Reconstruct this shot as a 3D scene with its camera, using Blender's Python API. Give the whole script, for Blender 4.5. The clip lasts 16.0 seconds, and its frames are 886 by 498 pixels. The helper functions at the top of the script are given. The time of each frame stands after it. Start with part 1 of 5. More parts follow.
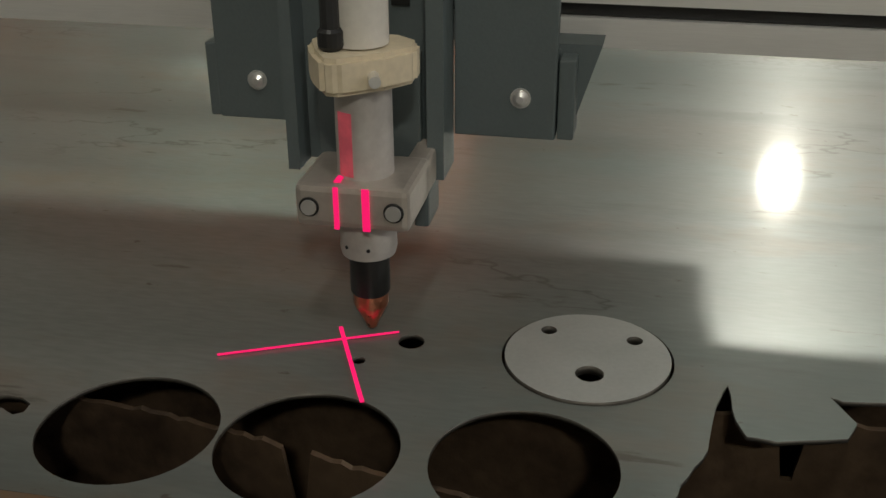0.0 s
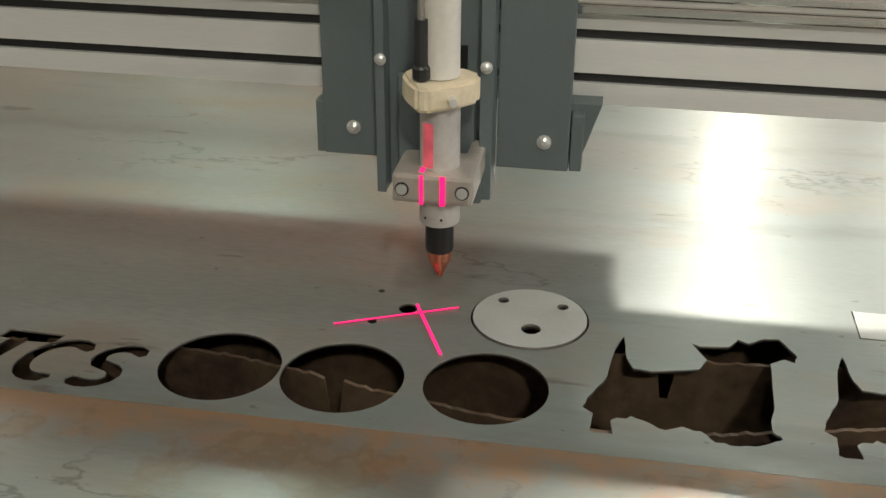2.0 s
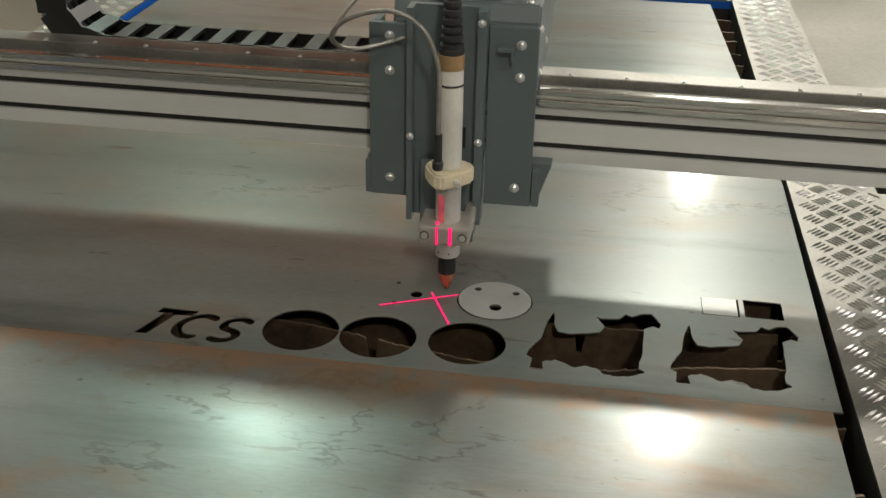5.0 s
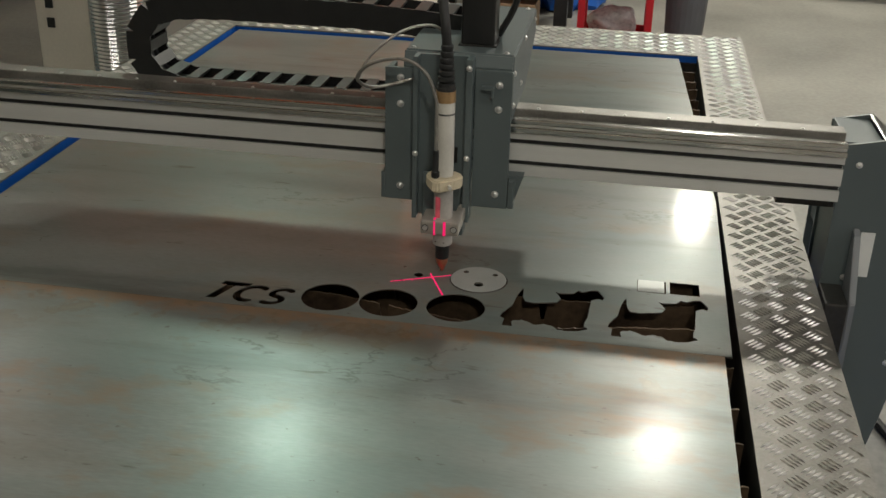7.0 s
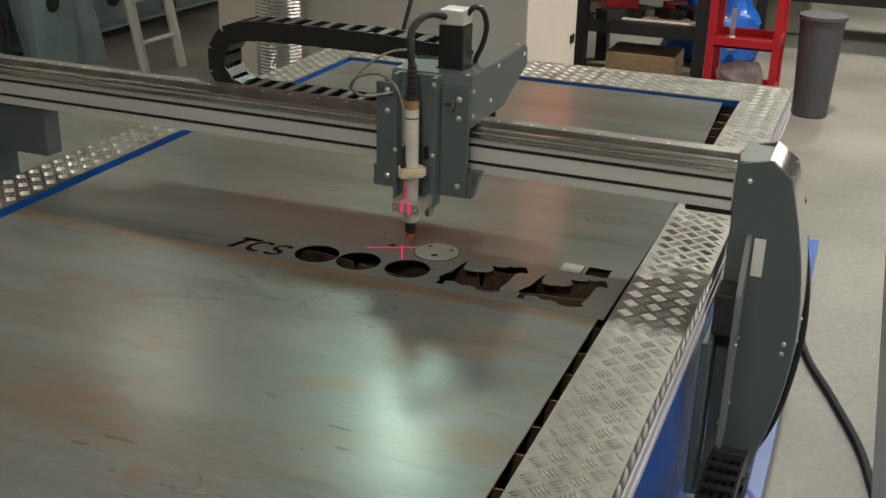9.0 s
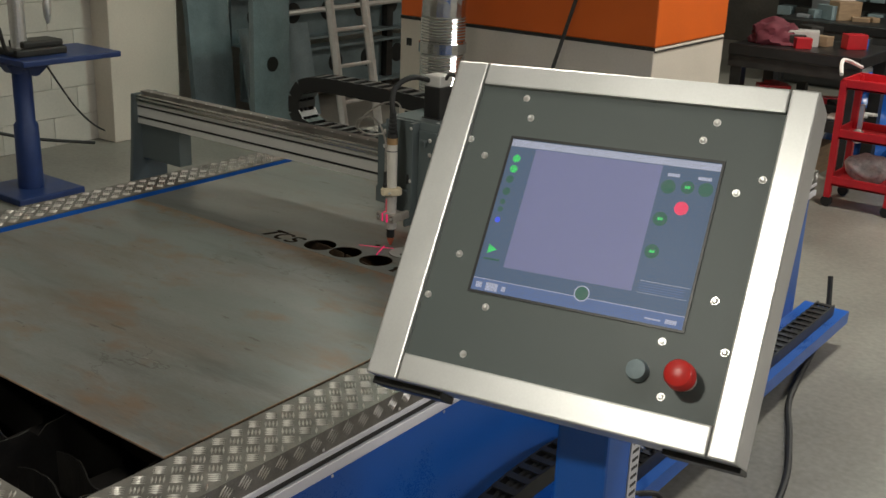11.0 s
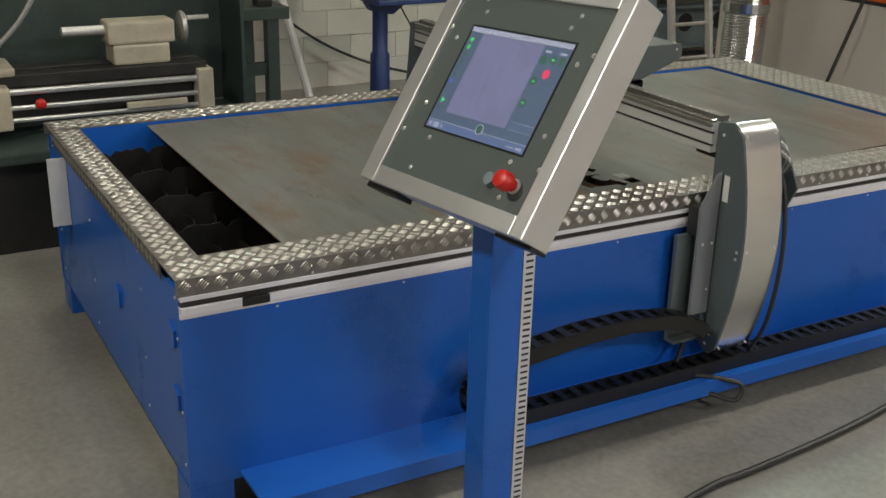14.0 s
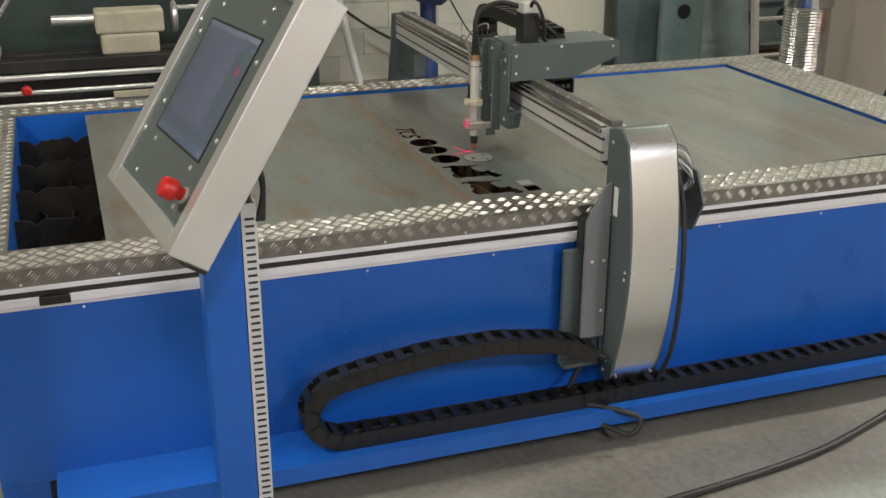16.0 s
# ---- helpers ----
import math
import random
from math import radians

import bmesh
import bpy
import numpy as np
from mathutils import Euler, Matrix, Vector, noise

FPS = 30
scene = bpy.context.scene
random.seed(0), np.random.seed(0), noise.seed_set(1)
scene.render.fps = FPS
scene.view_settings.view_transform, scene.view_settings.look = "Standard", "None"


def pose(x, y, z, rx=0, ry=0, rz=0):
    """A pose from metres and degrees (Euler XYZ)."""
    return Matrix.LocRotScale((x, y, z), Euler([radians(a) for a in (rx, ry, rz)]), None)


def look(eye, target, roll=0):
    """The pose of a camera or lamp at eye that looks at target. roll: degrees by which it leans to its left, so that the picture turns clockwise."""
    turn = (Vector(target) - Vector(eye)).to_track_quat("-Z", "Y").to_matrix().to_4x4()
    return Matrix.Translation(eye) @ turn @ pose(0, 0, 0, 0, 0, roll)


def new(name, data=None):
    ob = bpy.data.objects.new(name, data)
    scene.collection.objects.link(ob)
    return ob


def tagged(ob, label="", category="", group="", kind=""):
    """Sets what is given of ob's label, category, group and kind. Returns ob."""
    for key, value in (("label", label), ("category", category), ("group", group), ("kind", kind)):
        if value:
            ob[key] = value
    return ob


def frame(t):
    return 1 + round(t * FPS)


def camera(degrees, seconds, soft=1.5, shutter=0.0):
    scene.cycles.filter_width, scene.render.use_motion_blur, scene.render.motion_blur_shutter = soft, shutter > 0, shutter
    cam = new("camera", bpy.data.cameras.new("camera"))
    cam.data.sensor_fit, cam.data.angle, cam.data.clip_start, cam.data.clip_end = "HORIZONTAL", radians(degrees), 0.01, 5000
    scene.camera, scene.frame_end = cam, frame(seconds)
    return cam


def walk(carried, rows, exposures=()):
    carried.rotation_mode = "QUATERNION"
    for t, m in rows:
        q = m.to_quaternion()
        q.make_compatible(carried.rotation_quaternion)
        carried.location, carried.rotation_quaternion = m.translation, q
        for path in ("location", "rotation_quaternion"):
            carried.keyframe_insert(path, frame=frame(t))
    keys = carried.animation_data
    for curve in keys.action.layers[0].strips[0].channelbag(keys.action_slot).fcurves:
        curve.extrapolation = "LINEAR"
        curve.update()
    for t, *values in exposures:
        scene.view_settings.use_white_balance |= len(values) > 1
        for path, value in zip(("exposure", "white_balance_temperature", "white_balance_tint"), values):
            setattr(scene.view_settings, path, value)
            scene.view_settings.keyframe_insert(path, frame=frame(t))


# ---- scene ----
cam = camera(44.3, 16.0)
PATH = [
    (0, (-0.426, 0.972, 0.352), (-0.794, 2.726, -0.535), -0.4),
    (0.5, (-0.416, 0.912, 0.364), (-0.799, 2.679, -0.491), -0.6),
    (1, (-0.404, 0.844, 0.408), (-0.773, 2.606, -0.463), -0.4),
    (1.5, (-0.38, 0.77, 0.434), (-0.737, 2.541, -0.424), -0.3),
    (2, (-0.39, 0.706, 0.493), (-0.694, 2.461, -0.416), 0.4),
    (2.5, (-0.393, 0.656, 0.553), (-0.664, 2.388, -0.409), 0.7),
    (3, (-0.379, 0.581, 0.588), (-0.655, 2.315, -0.369), 0.6),
    (3.5, (-0.343, 0.495, 0.597), (-0.649, 2.254, -0.304), 0.5),
    (4, (-0.343, 0.4, 0.638), (-0.622, 2.165, -0.262), 0.9),
    (4.5, (-0.341, 0.328, 0.709), (-0.597, 2.075, -0.23), 1.2),
    (7, (-0.233, -0.227, 0.887), (-0.526, 1.562, 0.043), 1.5),
    (7.5, (-0.135, -0.289, 0.907), (-0.567, 1.478, 0.075), 2.7),
    (8, (-0.003, -0.386, 0.924), (-0.52, 1.385, 0.154), 2.5),
    (8.5, (0.172, -0.495, 0.94), (-0.412, 1.251, 0.159), 1.9),
    (11, (1.546, -0.953, 1.097), (0.418, 0.569, 0.454), 2.2),
    (11.5, (1.734, -0.902, 1.099), (0.506, 0.54, 0.457), 2.9),
    (12, (1.932, -0.919, 1.102), (0.584, 0.436, 0.513), 1.8),
    (12.5, (2.186, -0.986, 1.098), (0.784, 0.279, 0.441), 3.3),
    (13, (2.379, -0.982, 1.105), (0.876, 0.15, 0.427), 2.0),
    (13.5, (2.592, -0.911, 1.103), (1.01, 0.104, 0.417), 2.5),
    (14, (2.8, -0.806, 1.116), (1.176, 0.119, 0.405), 1.5),
    (14.5, (2.868, -0.663, 1.107), (1.233, 0.26, 0.419), 0.7),
    (15, (2.931, -0.446, 1.12), (1.268, 0.423, 0.43), -0.3),
    (15.5, (2.933, -0.199, 1.089), (1.228, 0.592, 0.406), -1.3),
    (16, (3.007, 0.207, 1.1), (1.251, 0.824, 0.369), 0.3),
]
EXPOSURES = [(0, -0.2), (0.5, 0.2), (1.0, 0.65), (1.5, 0.72), (4.5, 0.4), (7, -0.22), (8.5, 0.02), (11, -0.28), (12.5, -0.28), (14.5, 0.2), (16, 0.42)]
walk(cam, [(t, look(eye, target, roll)) for t, eye, target, roll in PATH], EXPOSURES)


# ---- world, lights ----
FLOOR = -0.78
CEIL = 2.9
world = bpy.data.worlds.new("world")
scene.world = world
world.use_nodes = True
world.node_tree.nodes["Background"].inputs[0].default_value = (0.85, 0.9, 1.0, 1)
world.node_tree.nodes["Background"].inputs[1].default_value = 0.012


# ---- materials ----
def mat(name, color, rough=0.5, metal=0.0, var=0.25, scale=8.0, bump=0.1, bscale=120.0, stretch=(1, 1, 1), dark=None, emit=0.0, island=0.0, rvar=0.12):
    """A surface with stains at a large scale, grain at a small one and a fine relief."""
    m = bpy.data.materials.new(name)
    m.use_nodes = True
    nt = m.node_tree
    b = nt.nodes["Principled BSDF"]
    b.inputs["Metallic"].default_value = metal
    tc = nt.nodes.new("ShaderNodeTexCoord")
    mp = nt.nodes.new("ShaderNodeMapping")
    mp.inputs["Scale"].default_value = stretch
    nt.links.new(tc.outputs["Object"], mp.inputs["Vector"])
    big = nt.nodes.new("ShaderNodeTexNoise")
    big.inputs["Scale"].default_value, big.inputs["Detail"].default_value = scale, 6
    fine = nt.nodes.new("ShaderNodeTexNoise")
    fine.inputs["Scale"].default_value, fine.inputs["Detail"].default_value = bscale, 3
    for n in (big, fine):
        nt.links.new(mp.outputs[0], n.inputs["Vector"])
    mixn = nt.nodes.new("ShaderNodeMath")
    mixn.operation = "MULTIPLY_ADD"
    mixn.inputs[1].default_value = 0.3
    nt.links.new(fine.outputs[0], mixn.inputs[0])
    sc = nt.nodes.new("ShaderNodeMath")
    sc.operation = "MULTIPLY"
    sc.inputs[1].default_value = 0.7
    nt.links.new(big.outputs[0], sc.inputs[0])
    nt.links.new(sc.outputs[0], mixn.inputs[2])
    ramp = nt.nodes.new("ShaderNodeValToRGB")
    lo = dark or tuple(c * (1 - var) for c in color)
    hi = tuple(min(1, c * (1 + var * 0.5)) for c in color)
    ramp.color_ramp.elements[0].position, ramp.color_ramp.elements[1].position = 0.34, 0.66
    ramp.color_ramp.elements[0].color, ramp.color_ramp.elements[1].color = (*lo, 1), (*hi, 1)
    nt.links.new(mixn.outputs[0], ramp.inputs[0])
    nt.links.new(ramp.outputs[0], b.inputs["Base Color"])
    rr = nt.nodes.new("ShaderNodeMapRange")
    rr.inputs["To Min"].default_value, rr.inputs["To Max"].default_value = max(0.03, rough - rvar), min(1, rough + rvar)
    nt.links.new(mixn.outputs[0], rr.inputs[0])
    nt.links.new(rr.outputs[0], b.inputs["Roughness"])
    if bump:
        bp = nt.nodes.new("ShaderNodeBump")
        bp.inputs["Strength"].default_value, bp.inputs["Distance"].default_value = bump, 0.002
        nt.links.new(fine.outputs[0], bp.inputs["Height"])
        nt.links.new(bp.outputs[0], b.inputs["Normal"])
    if emit:
        b.inputs["Emission Color"].default_value = (*color, 1)
        b.inputs["Emission Strength"].default_value = emit
    return m


def plate_mat(name, rough, metal=0.6, rust=1.0, film=(0.3, 0.1)):
    """Hot-rolled sheet: blue-grey mill scale in streaks along the sheet, rust-brown veils, scratches and dark scabs."""
    m = mat(name, (0.2, 0.204, 0.192), rough, metal, 0.3, 3.0, 0.012, 140, (0.45, 2.2, 1), rvar=0.04)
    nt = m.node_tree
    b = nt.nodes["Principled BSDF"]
    tc = nt.nodes.new("ShaderNodeTexCoord")
    old = b.inputs["Base Color"].links[0].from_socket
    for scl, st, lo, hi, top, col, seed in (
            (1.3, (1.0, 2.0, 1), 0.44, 0.66, 0.7, (0.13, 0.178, 0.168), 11.0),
            (1.7, (0.8, 2.4, 1), 0.5, 0.72, 0.75 * rust, (0.155, 0.108, 0.07), 3.0),
            (4.2, (1.0, 2.0, 1), 0.53, 0.69, 0.8 * rust, (0.215, 0.125, 0.065), 57.0),
            (3.0, (0.5, 3.0, 1), 0.55, 0.7, 0.6, (0.06, 0.057, 0.052), 23.0),
            (11.0, (0.5, 2.6, 1), 0.635, 0.67, 0.6, (0.06, 0.045, 0.03), 31.0),
            (45.0, (1.0, 1.6, 1), 0.65, 0.69, 0.7, (0.07, 0.05, 0.035), 71.0),
            (16.0, (0.12, 3.0, 1), 0.68, 0.73, 0.5, (0.42, 0.42, 0.4), 41.0)):
        mp = nt.nodes.new("ShaderNodeMapping")
        mp.inputs["Scale"].default_value = st
        nt.links.new(tc.outputs["Object"], mp.inputs[0])
        ns = nt.nodes.new("ShaderNodeTexNoise")
        ns.noise_dimensions = "4D"
        ns.inputs["W"].default_value = seed
        ns.inputs["Scale"].default_value, ns.inputs["Detail"].default_value, ns.inputs["Roughness"].default_value = scl, 8, 0.6
        nt.links.new(mp.outputs[0], ns.inputs["Vector"])
        rp = nt.nodes.new("ShaderNodeMapRange")
        rp.inputs["From Min"].default_value, rp.inputs["From Max"].default_value, rp.inputs["To Max"].default_value = lo, hi, top
        nt.links.new(ns.outputs[0], rp.inputs[0])
        mx = nt.nodes.new("ShaderNodeMixRGB")
        mx.inputs[2].default_value = (*col, 1)
        nt.links.new(rp.outputs[0], mx.inputs[0])
        nt.links.new(old, mx.inputs[1])
        old = mx.outputs[0]
        if seed in (3.0, 57.0):
            # rust is rougher than scale
            rough_in = b.inputs["Roughness"].links[0].from_socket
            ad = nt.nodes.new("ShaderNodeMath")
            ad.operation = "MULTIPLY_ADD"
            ad.inputs[1].default_value = 0.12
            nt.links.new(rp.outputs[0], ad.inputs[0])
            nt.links.new(rough_in, ad.inputs[2])
            nt.links.new(ad.outputs[0], b.inputs["Roughness"])
    # hair cracks in the scale: thin winding dark lines, only here and there
    winding = nt.nodes.new("ShaderNodeTexNoise")
    winding.inputs["Scale"].default_value, winding.inputs["Detail"].default_value, winding.inputs["Roughness"].default_value = 1.9, 7, 0.55
    where = nt.nodes.new("ShaderNodeTexNoise")
    where.inputs["Scale"].default_value, where.inputs["Detail"].default_value = 2.6, 3
    mpw = nt.nodes.new("ShaderNodeMapping")
    mpw.inputs["Scale"].default_value, mpw.inputs["Location"].default_value = (0.7, 1.6, 1), (3.1, 1.7, 0)
    nt.links.new(tc.outputs["Object"], mpw.inputs[0])
    for n in (winding, where):
        nt.links.new(mpw.outputs[0], n.inputs["Vector"])
    gap = nt.nodes.new("ShaderNodeMath")
    gap.operation = "SUBTRACT"
    gap.inputs[1].default_value = 0.5
    nt.links.new(winding.outputs[0], gap.inputs[0])
    size = nt.nodes.new("ShaderNodeMath")
    size.operation = "ABSOLUTE"
    nt.links.new(gap.outputs[0], size.inputs[0])
    thin = nt.nodes.new("ShaderNodeMapRange")
    thin.inputs["From Min"].default_value, thin.inputs["From Max"].default_value = 0.0, 0.0045
    thin.inputs["To Min"].default_value, thin.inputs["To Max"].default_value = 0.6, 0.0
    nt.links.new(size.outputs[0], thin.inputs[0])
    spot = nt.nodes.new("ShaderNodeMapRange")
    spot.inputs["From Min"].default_value, spot.inputs["From Max"].default_value = 0.55, 0.62
    nt.links.new(where.outputs[0], spot.inputs[0])
    mul = nt.nodes.new("ShaderNodeMath")
    mul.operation = "MULTIPLY"
    nt.links.new(thin.outputs[0], mul.inputs[0])
    nt.links.new(spot.outputs[0], mul.inputs[1])
    crack = nt.nodes.new("ShaderNodeMixRGB")
    crack.inputs[2].default_value = (0.05, 0.04, 0.03, 1)
    nt.links.new(mul.outputs[0], crack.inputs[0])
    nt.links.new(old, crack.inputs[1])
    nt.links.new(crack.outputs[0], b.inputs["Base Color"])
    # a thin glassy film of scale over the duller metal
    b.inputs["Coat Weight"].default_value, b.inputs["Coat Roughness"].default_value = film
    return m


STEEL = plate_mat("mill_scale_sheet", 0.32, 0.26, 0.45)
RUSTY = mat("rusty_edge", (0.36, 0.22, 0.13), 0.6, 0.3, 0.5, 14, 0.3, 160, (1, 4, 1), dark=(0.2, 0.15, 0.11))
CUT = mat("cut_edge", (0.12, 0.11, 0.095), 0.5, 0.6, 0.4, 40, 0.2)
DISC = mat("clean_steel", (0.42, 0.435, 0.42), 0.45, 0.4, 0.12, 20, 0.05, 300)
# same aluminium as the plate; the ribs' glint is put into a lighter colour
TREADBAR = mat("tread_ribs_glint", (0.56, 0.54, 0.5), 0.36, 0.9, 0.15, 12, 0.05, 200)
TREAD = mat("tread_plate", (0.27, 0.256, 0.235), 0.46, 0.8, 0.35, 12, 0.05, 200)
ALU = mat("aluminium", (0.74, 0.73, 0.7), 0.36, 0.35, 0.1, 5, 0.03, 160, (0.3, 6, 6))
ALUC = mat("console_aluminium", (0.68, 0.68, 0.67), 0.38, 0.8, 0.08, 5, 0.03, 260)
RAIL = mat("ground_rail", (0.7, 0.69, 0.66), 0.16, 1.0, 0.1, 5, 0.02, 160, (0.3, 6, 6))
RAILW = mat("bright_anodised_rail", (0.82, 0.81, 0.86), 0.3, 0.0, 0.08, 5, 0.02, 160, (6, 0.3, 6))
STAIN = mat("brushed_stainless", (0.82, 0.82, 0.82), 0.27, 1.0, 0.03, 4, 0.0, 30, (1, 1, 0.1), rvar=0.03)
BLUE = mat("blue_powder_coat", (0.012, 0.115, 0.5), 0.3, 0.0, 0.12, 3, 0.04, 300)
GREY = mat("grey_powder_coat", (0.105, 0.128, 0.13), 0.42, 0.0, 0.12, 4, 0.1, 500)
GREYL = mat("light_grey_bracket", (0.2, 0.21, 0.225), 0.45, 0.0, 0.1, 6, 0.08, 400)
PANEL = mat("panel_grey", (0.085, 0.105, 0.1), 0.45, 0.0, 0.08, 5, 0.15, 600)
BLACK = mat("black_plastic", (0.014, 0.014, 0.014), 0.4, 0.0, 0.3, 20, 0.1, 200)
RUBBER = mat("black_rubber", (0.02, 0.02, 0.02), 0.55, 0.0, 0.3, 20, 0.1, 200)
DARK = mat("dark_steel", (0.05, 0.048, 0.045), 0.5, 0.5, 0.4, 10, 0.2, 100)
SLAT = mat("slag_slat", (0.135, 0.09, 0.055), 0.5, 0.5, 0.5, 9, 0.4, 80, dark=(0.05, 0.033, 0.023))
SLATD = mat("dark_slat", (0.02, 0.018, 0.016), 0.5, 0.3, 0.5, 9, 0.3, 80)
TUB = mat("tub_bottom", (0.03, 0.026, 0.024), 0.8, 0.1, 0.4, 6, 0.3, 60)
SCREW = mat("zinc_screw", (0.8, 0.79, 0.77), 0.34, 0.75, 0.1, 60, 0.0)
TORCH = mat("torch_sleeve", (0.52, 0.49, 0.46), 0.45, 0.25, 0.2, 30, 0.1, 200)
TUBE = mat("torch_tube", (0.66, 0.63, 0.57), 0.45, 0.0, 0.12, 14, 0.06, 200)
CREAM = mat("cream_collar", (0.66, 0.57, 0.41), 0.5, 0.0, 0.15, 25, 0.08, 200)
CLAMP = mat("clamp_block", (0.5, 0.45, 0.4), 0.42, 0.5, 0.15, 30, 0.1, 200)
COPPER = mat("copper_nozzle", (0.66, 0.26, 0.15), 0.3, 0.9, 0.25, 60, 0.1, 300)
BRASS = mat("brass_band", (0.5, 0.32, 0.16), 0.35, 0.6, 0.15, 30, 0.0)
HOSE = mat("braided_hose", (0.4, 0.38, 0.35), 0.35, 0.7, 0.3, 60, 0.4, 500)
# marker light put into glowing colour; no beam is cast
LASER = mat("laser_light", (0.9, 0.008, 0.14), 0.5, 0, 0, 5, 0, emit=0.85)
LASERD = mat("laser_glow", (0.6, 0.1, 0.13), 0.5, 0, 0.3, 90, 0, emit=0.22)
RED = mat("red_plastic", (0.62, 0.02, 0.015), 0.35, 0.0, 0.1, 10, 0.02, 200)
REDP = mat("red_paint", (0.5, 0.012, 0.02), 0.4, 0.0, 0.2, 6, 0.05, 200)
WHITE = mat("white_sticker", (0.8, 0.8, 0.77), 0.5, 0.0, 0.06, 9, 0.02)
FLOORM = mat("concrete_floor", (0.285, 0.272, 0.24), 0.42, 0.0, 0.4, 1.1, 0.12, 40)
BLOCK = mat("painted_block", (0.62, 0.59, 0.53), 0.6, 0.0, 0.14, 1.5, 0.25, 60)
PLASTER = mat("painted_board", (0.66, 0.6, 0.52), 0.55, 0.0, 0.12, 1.3, 0.1, 70)
ORANGE = mat("orange_panel", (0.72, 0.13, 0.012), 0.45, 0.0, 0.12, 2, 0.04, 150)
CEILM = mat("ceiling_board", (0.33, 0.32, 0.3), 0.8, 0.0, 0.1, 2, 0.1, 40)
DARKWALL = mat("dark_backing", (0.1, 0.09, 0.08), 0.8, 0.0, 0.4, 2, 0.1, 40)
LCREAM = mat("machine_cream", (0.55, 0.5, 0.38), 0.45, 0.0, 0.25, 9, 0.08, 120)
BENCHG = mat("bench_green", (0.045, 0.065, 0.06), 0.5, 0.0, 0.3, 5, 0.1, 90)
GALV = mat("galvanised", (0.6, 0.6, 0.6), 0.22, 1.0, 0.2, 12, 0.3, 60, (1, 1, 0.4))
WOOD = mat("wood", (0.3, 0.2, 0.12), 0.6, 0.0, 0.3, 9, 0.1, 90, (1, 1, 6))
YELL = mat("yellow_plastic", (0.6, 0.36, 0.01), 0.45, 0.0, 0.15, 20, 0.02)
IBLUE = mat("steel_blue_paint", (0.2, 0.26, 0.28), 0.5, 0.1, 0.3, 5, 0.1, 90)
DBLUE = mat("dark_blue_paint", (0.02, 0.045, 0.16), 0.4, 0.0, 0.2, 8, 0.05)
DIMRIB = mat("added_display_ribs", (0.2, 0.21, 0.225), 0.5, 0.0, 0.05, 5, 0.0)
PLASTIC = mat("clear_bag", (0.5, 0.47, 0.46), 0.3, 0.0, 0.25, 30, 0.6, 60)
LAMP = mat("tube_light", (1.0, 0.95, 0.84), 0.5, 0, 0, 5, 0, emit=9.0)
DUCT = mat("grey_white_plastic", (0.58, 0.58, 0.59), 0.5, 0.0, 0.08, 9, 0.02)
ROSE = mat("dusty_rose_cloth", (0.16, 0.03, 0.045), 0.8, 0.0, 0.3, 9, 0.2)
BINRED = mat("dark_red_plastic", (0.13, 0.018, 0.02), 0.45, 0.0, 0.15, 9, 0.05)
BINM = mat("grey_bin", (0.09, 0.09, 0.1), 0.5, 0.0, 0.15, 9, 0.05)


def screen_mat(name, col, e):
    return mat(name, tuple(0.45 * c for c in col), 0.5, 0, 0, 5, 0, emit=e * 3.2)


SCR_BG = screen_mat("screen_canvas", (0.27, 0.285, 0.52), 0.42)
SCR_SIDE = screen_mat("screen_side", (0.1, 0.17, 0.3), 0.4)
SCR_BAR = screen_mat("screen_bar", (0.62, 0.66, 0.85), 0.4)
SCR_TASK = screen_mat("screen_task", (0.14, 0.23, 0.5), 0.4)
SCR_GREEN = screen_mat("screen_green", (0.05, 0.6, 0.15), 0.8)
SCR_DKGREEN = screen_mat("screen_dark_green", (0.03, 0.13, 0.09), 0.6)
SCR_RED = screen_mat("screen_red", (0.8, 0.04, 0.12), 0.8)
SCR_BLUE = screen_mat("screen_blue", (0.05, 0.1, 0.9), 0.8)


# ---- mesh helpers ----
def finish(name, bm, material, parent=None, label="", smooth=False, kind=""):
    me = bpy.data.meshes.new(name)
    if smooth:
        for fc in bm.faces:
            fc.smooth = True
    bm.to_mesh(me)
    bm.free()
    if smooth:
        me.set_sharp_from_angle(angle=radians(40))
    me.materials.append(material)
    ob = new(name, me)
    if parent is not None:
        ob.parent = parent
    if label or kind:
        tagged(ob, label=label, kind=kind)
    return ob


part = finish


def thing(name, label, category, at=(0, 0, 0), group="", kind=""):
    ob = new(name)
    ob.location = at
    ob.empty_display_size = 0.05
    return tagged(ob, label=label, category=category, group=group, kind=kind)


def add_box(bm, lo, hi, bevel=0.0, m=None):
    c = [(a + b) / 2 for a, b in zip(lo, hi)]
    s = [abs(b - a) for a, b in zip(lo, hi)]
    r = bmesh.ops.create_cube(bm, size=1, matrix=Matrix.LocRotScale(c, None, s))
    vs = r["verts"]
    if bevel:
        es = list({e for v in vs for e in v.link_edges})
        got = bmesh.ops.bevel(bm, geom=es, offset=bevel, segments=2, affect="EDGES", profile=0.6)
        vs = list({v for fc in got["faces"] for v in fc.verts} | {v for v in vs if v.is_valid})
    if m is not None:
        bmesh.ops.transform(bm, matrix=m, verts=[v for v in vs if v.is_valid])
    return vs


def box(lo, hi, bevel=0.0, m=None):
    bm = bmesh.new()
    add_box(bm, lo, hi, bevel, m)
    return bm


def boxes(*specs, bevel=0.0):
    bm = bmesh.new()
    for lo, hi in specs:
        add_box(bm, lo, hi, bevel)
    return bm


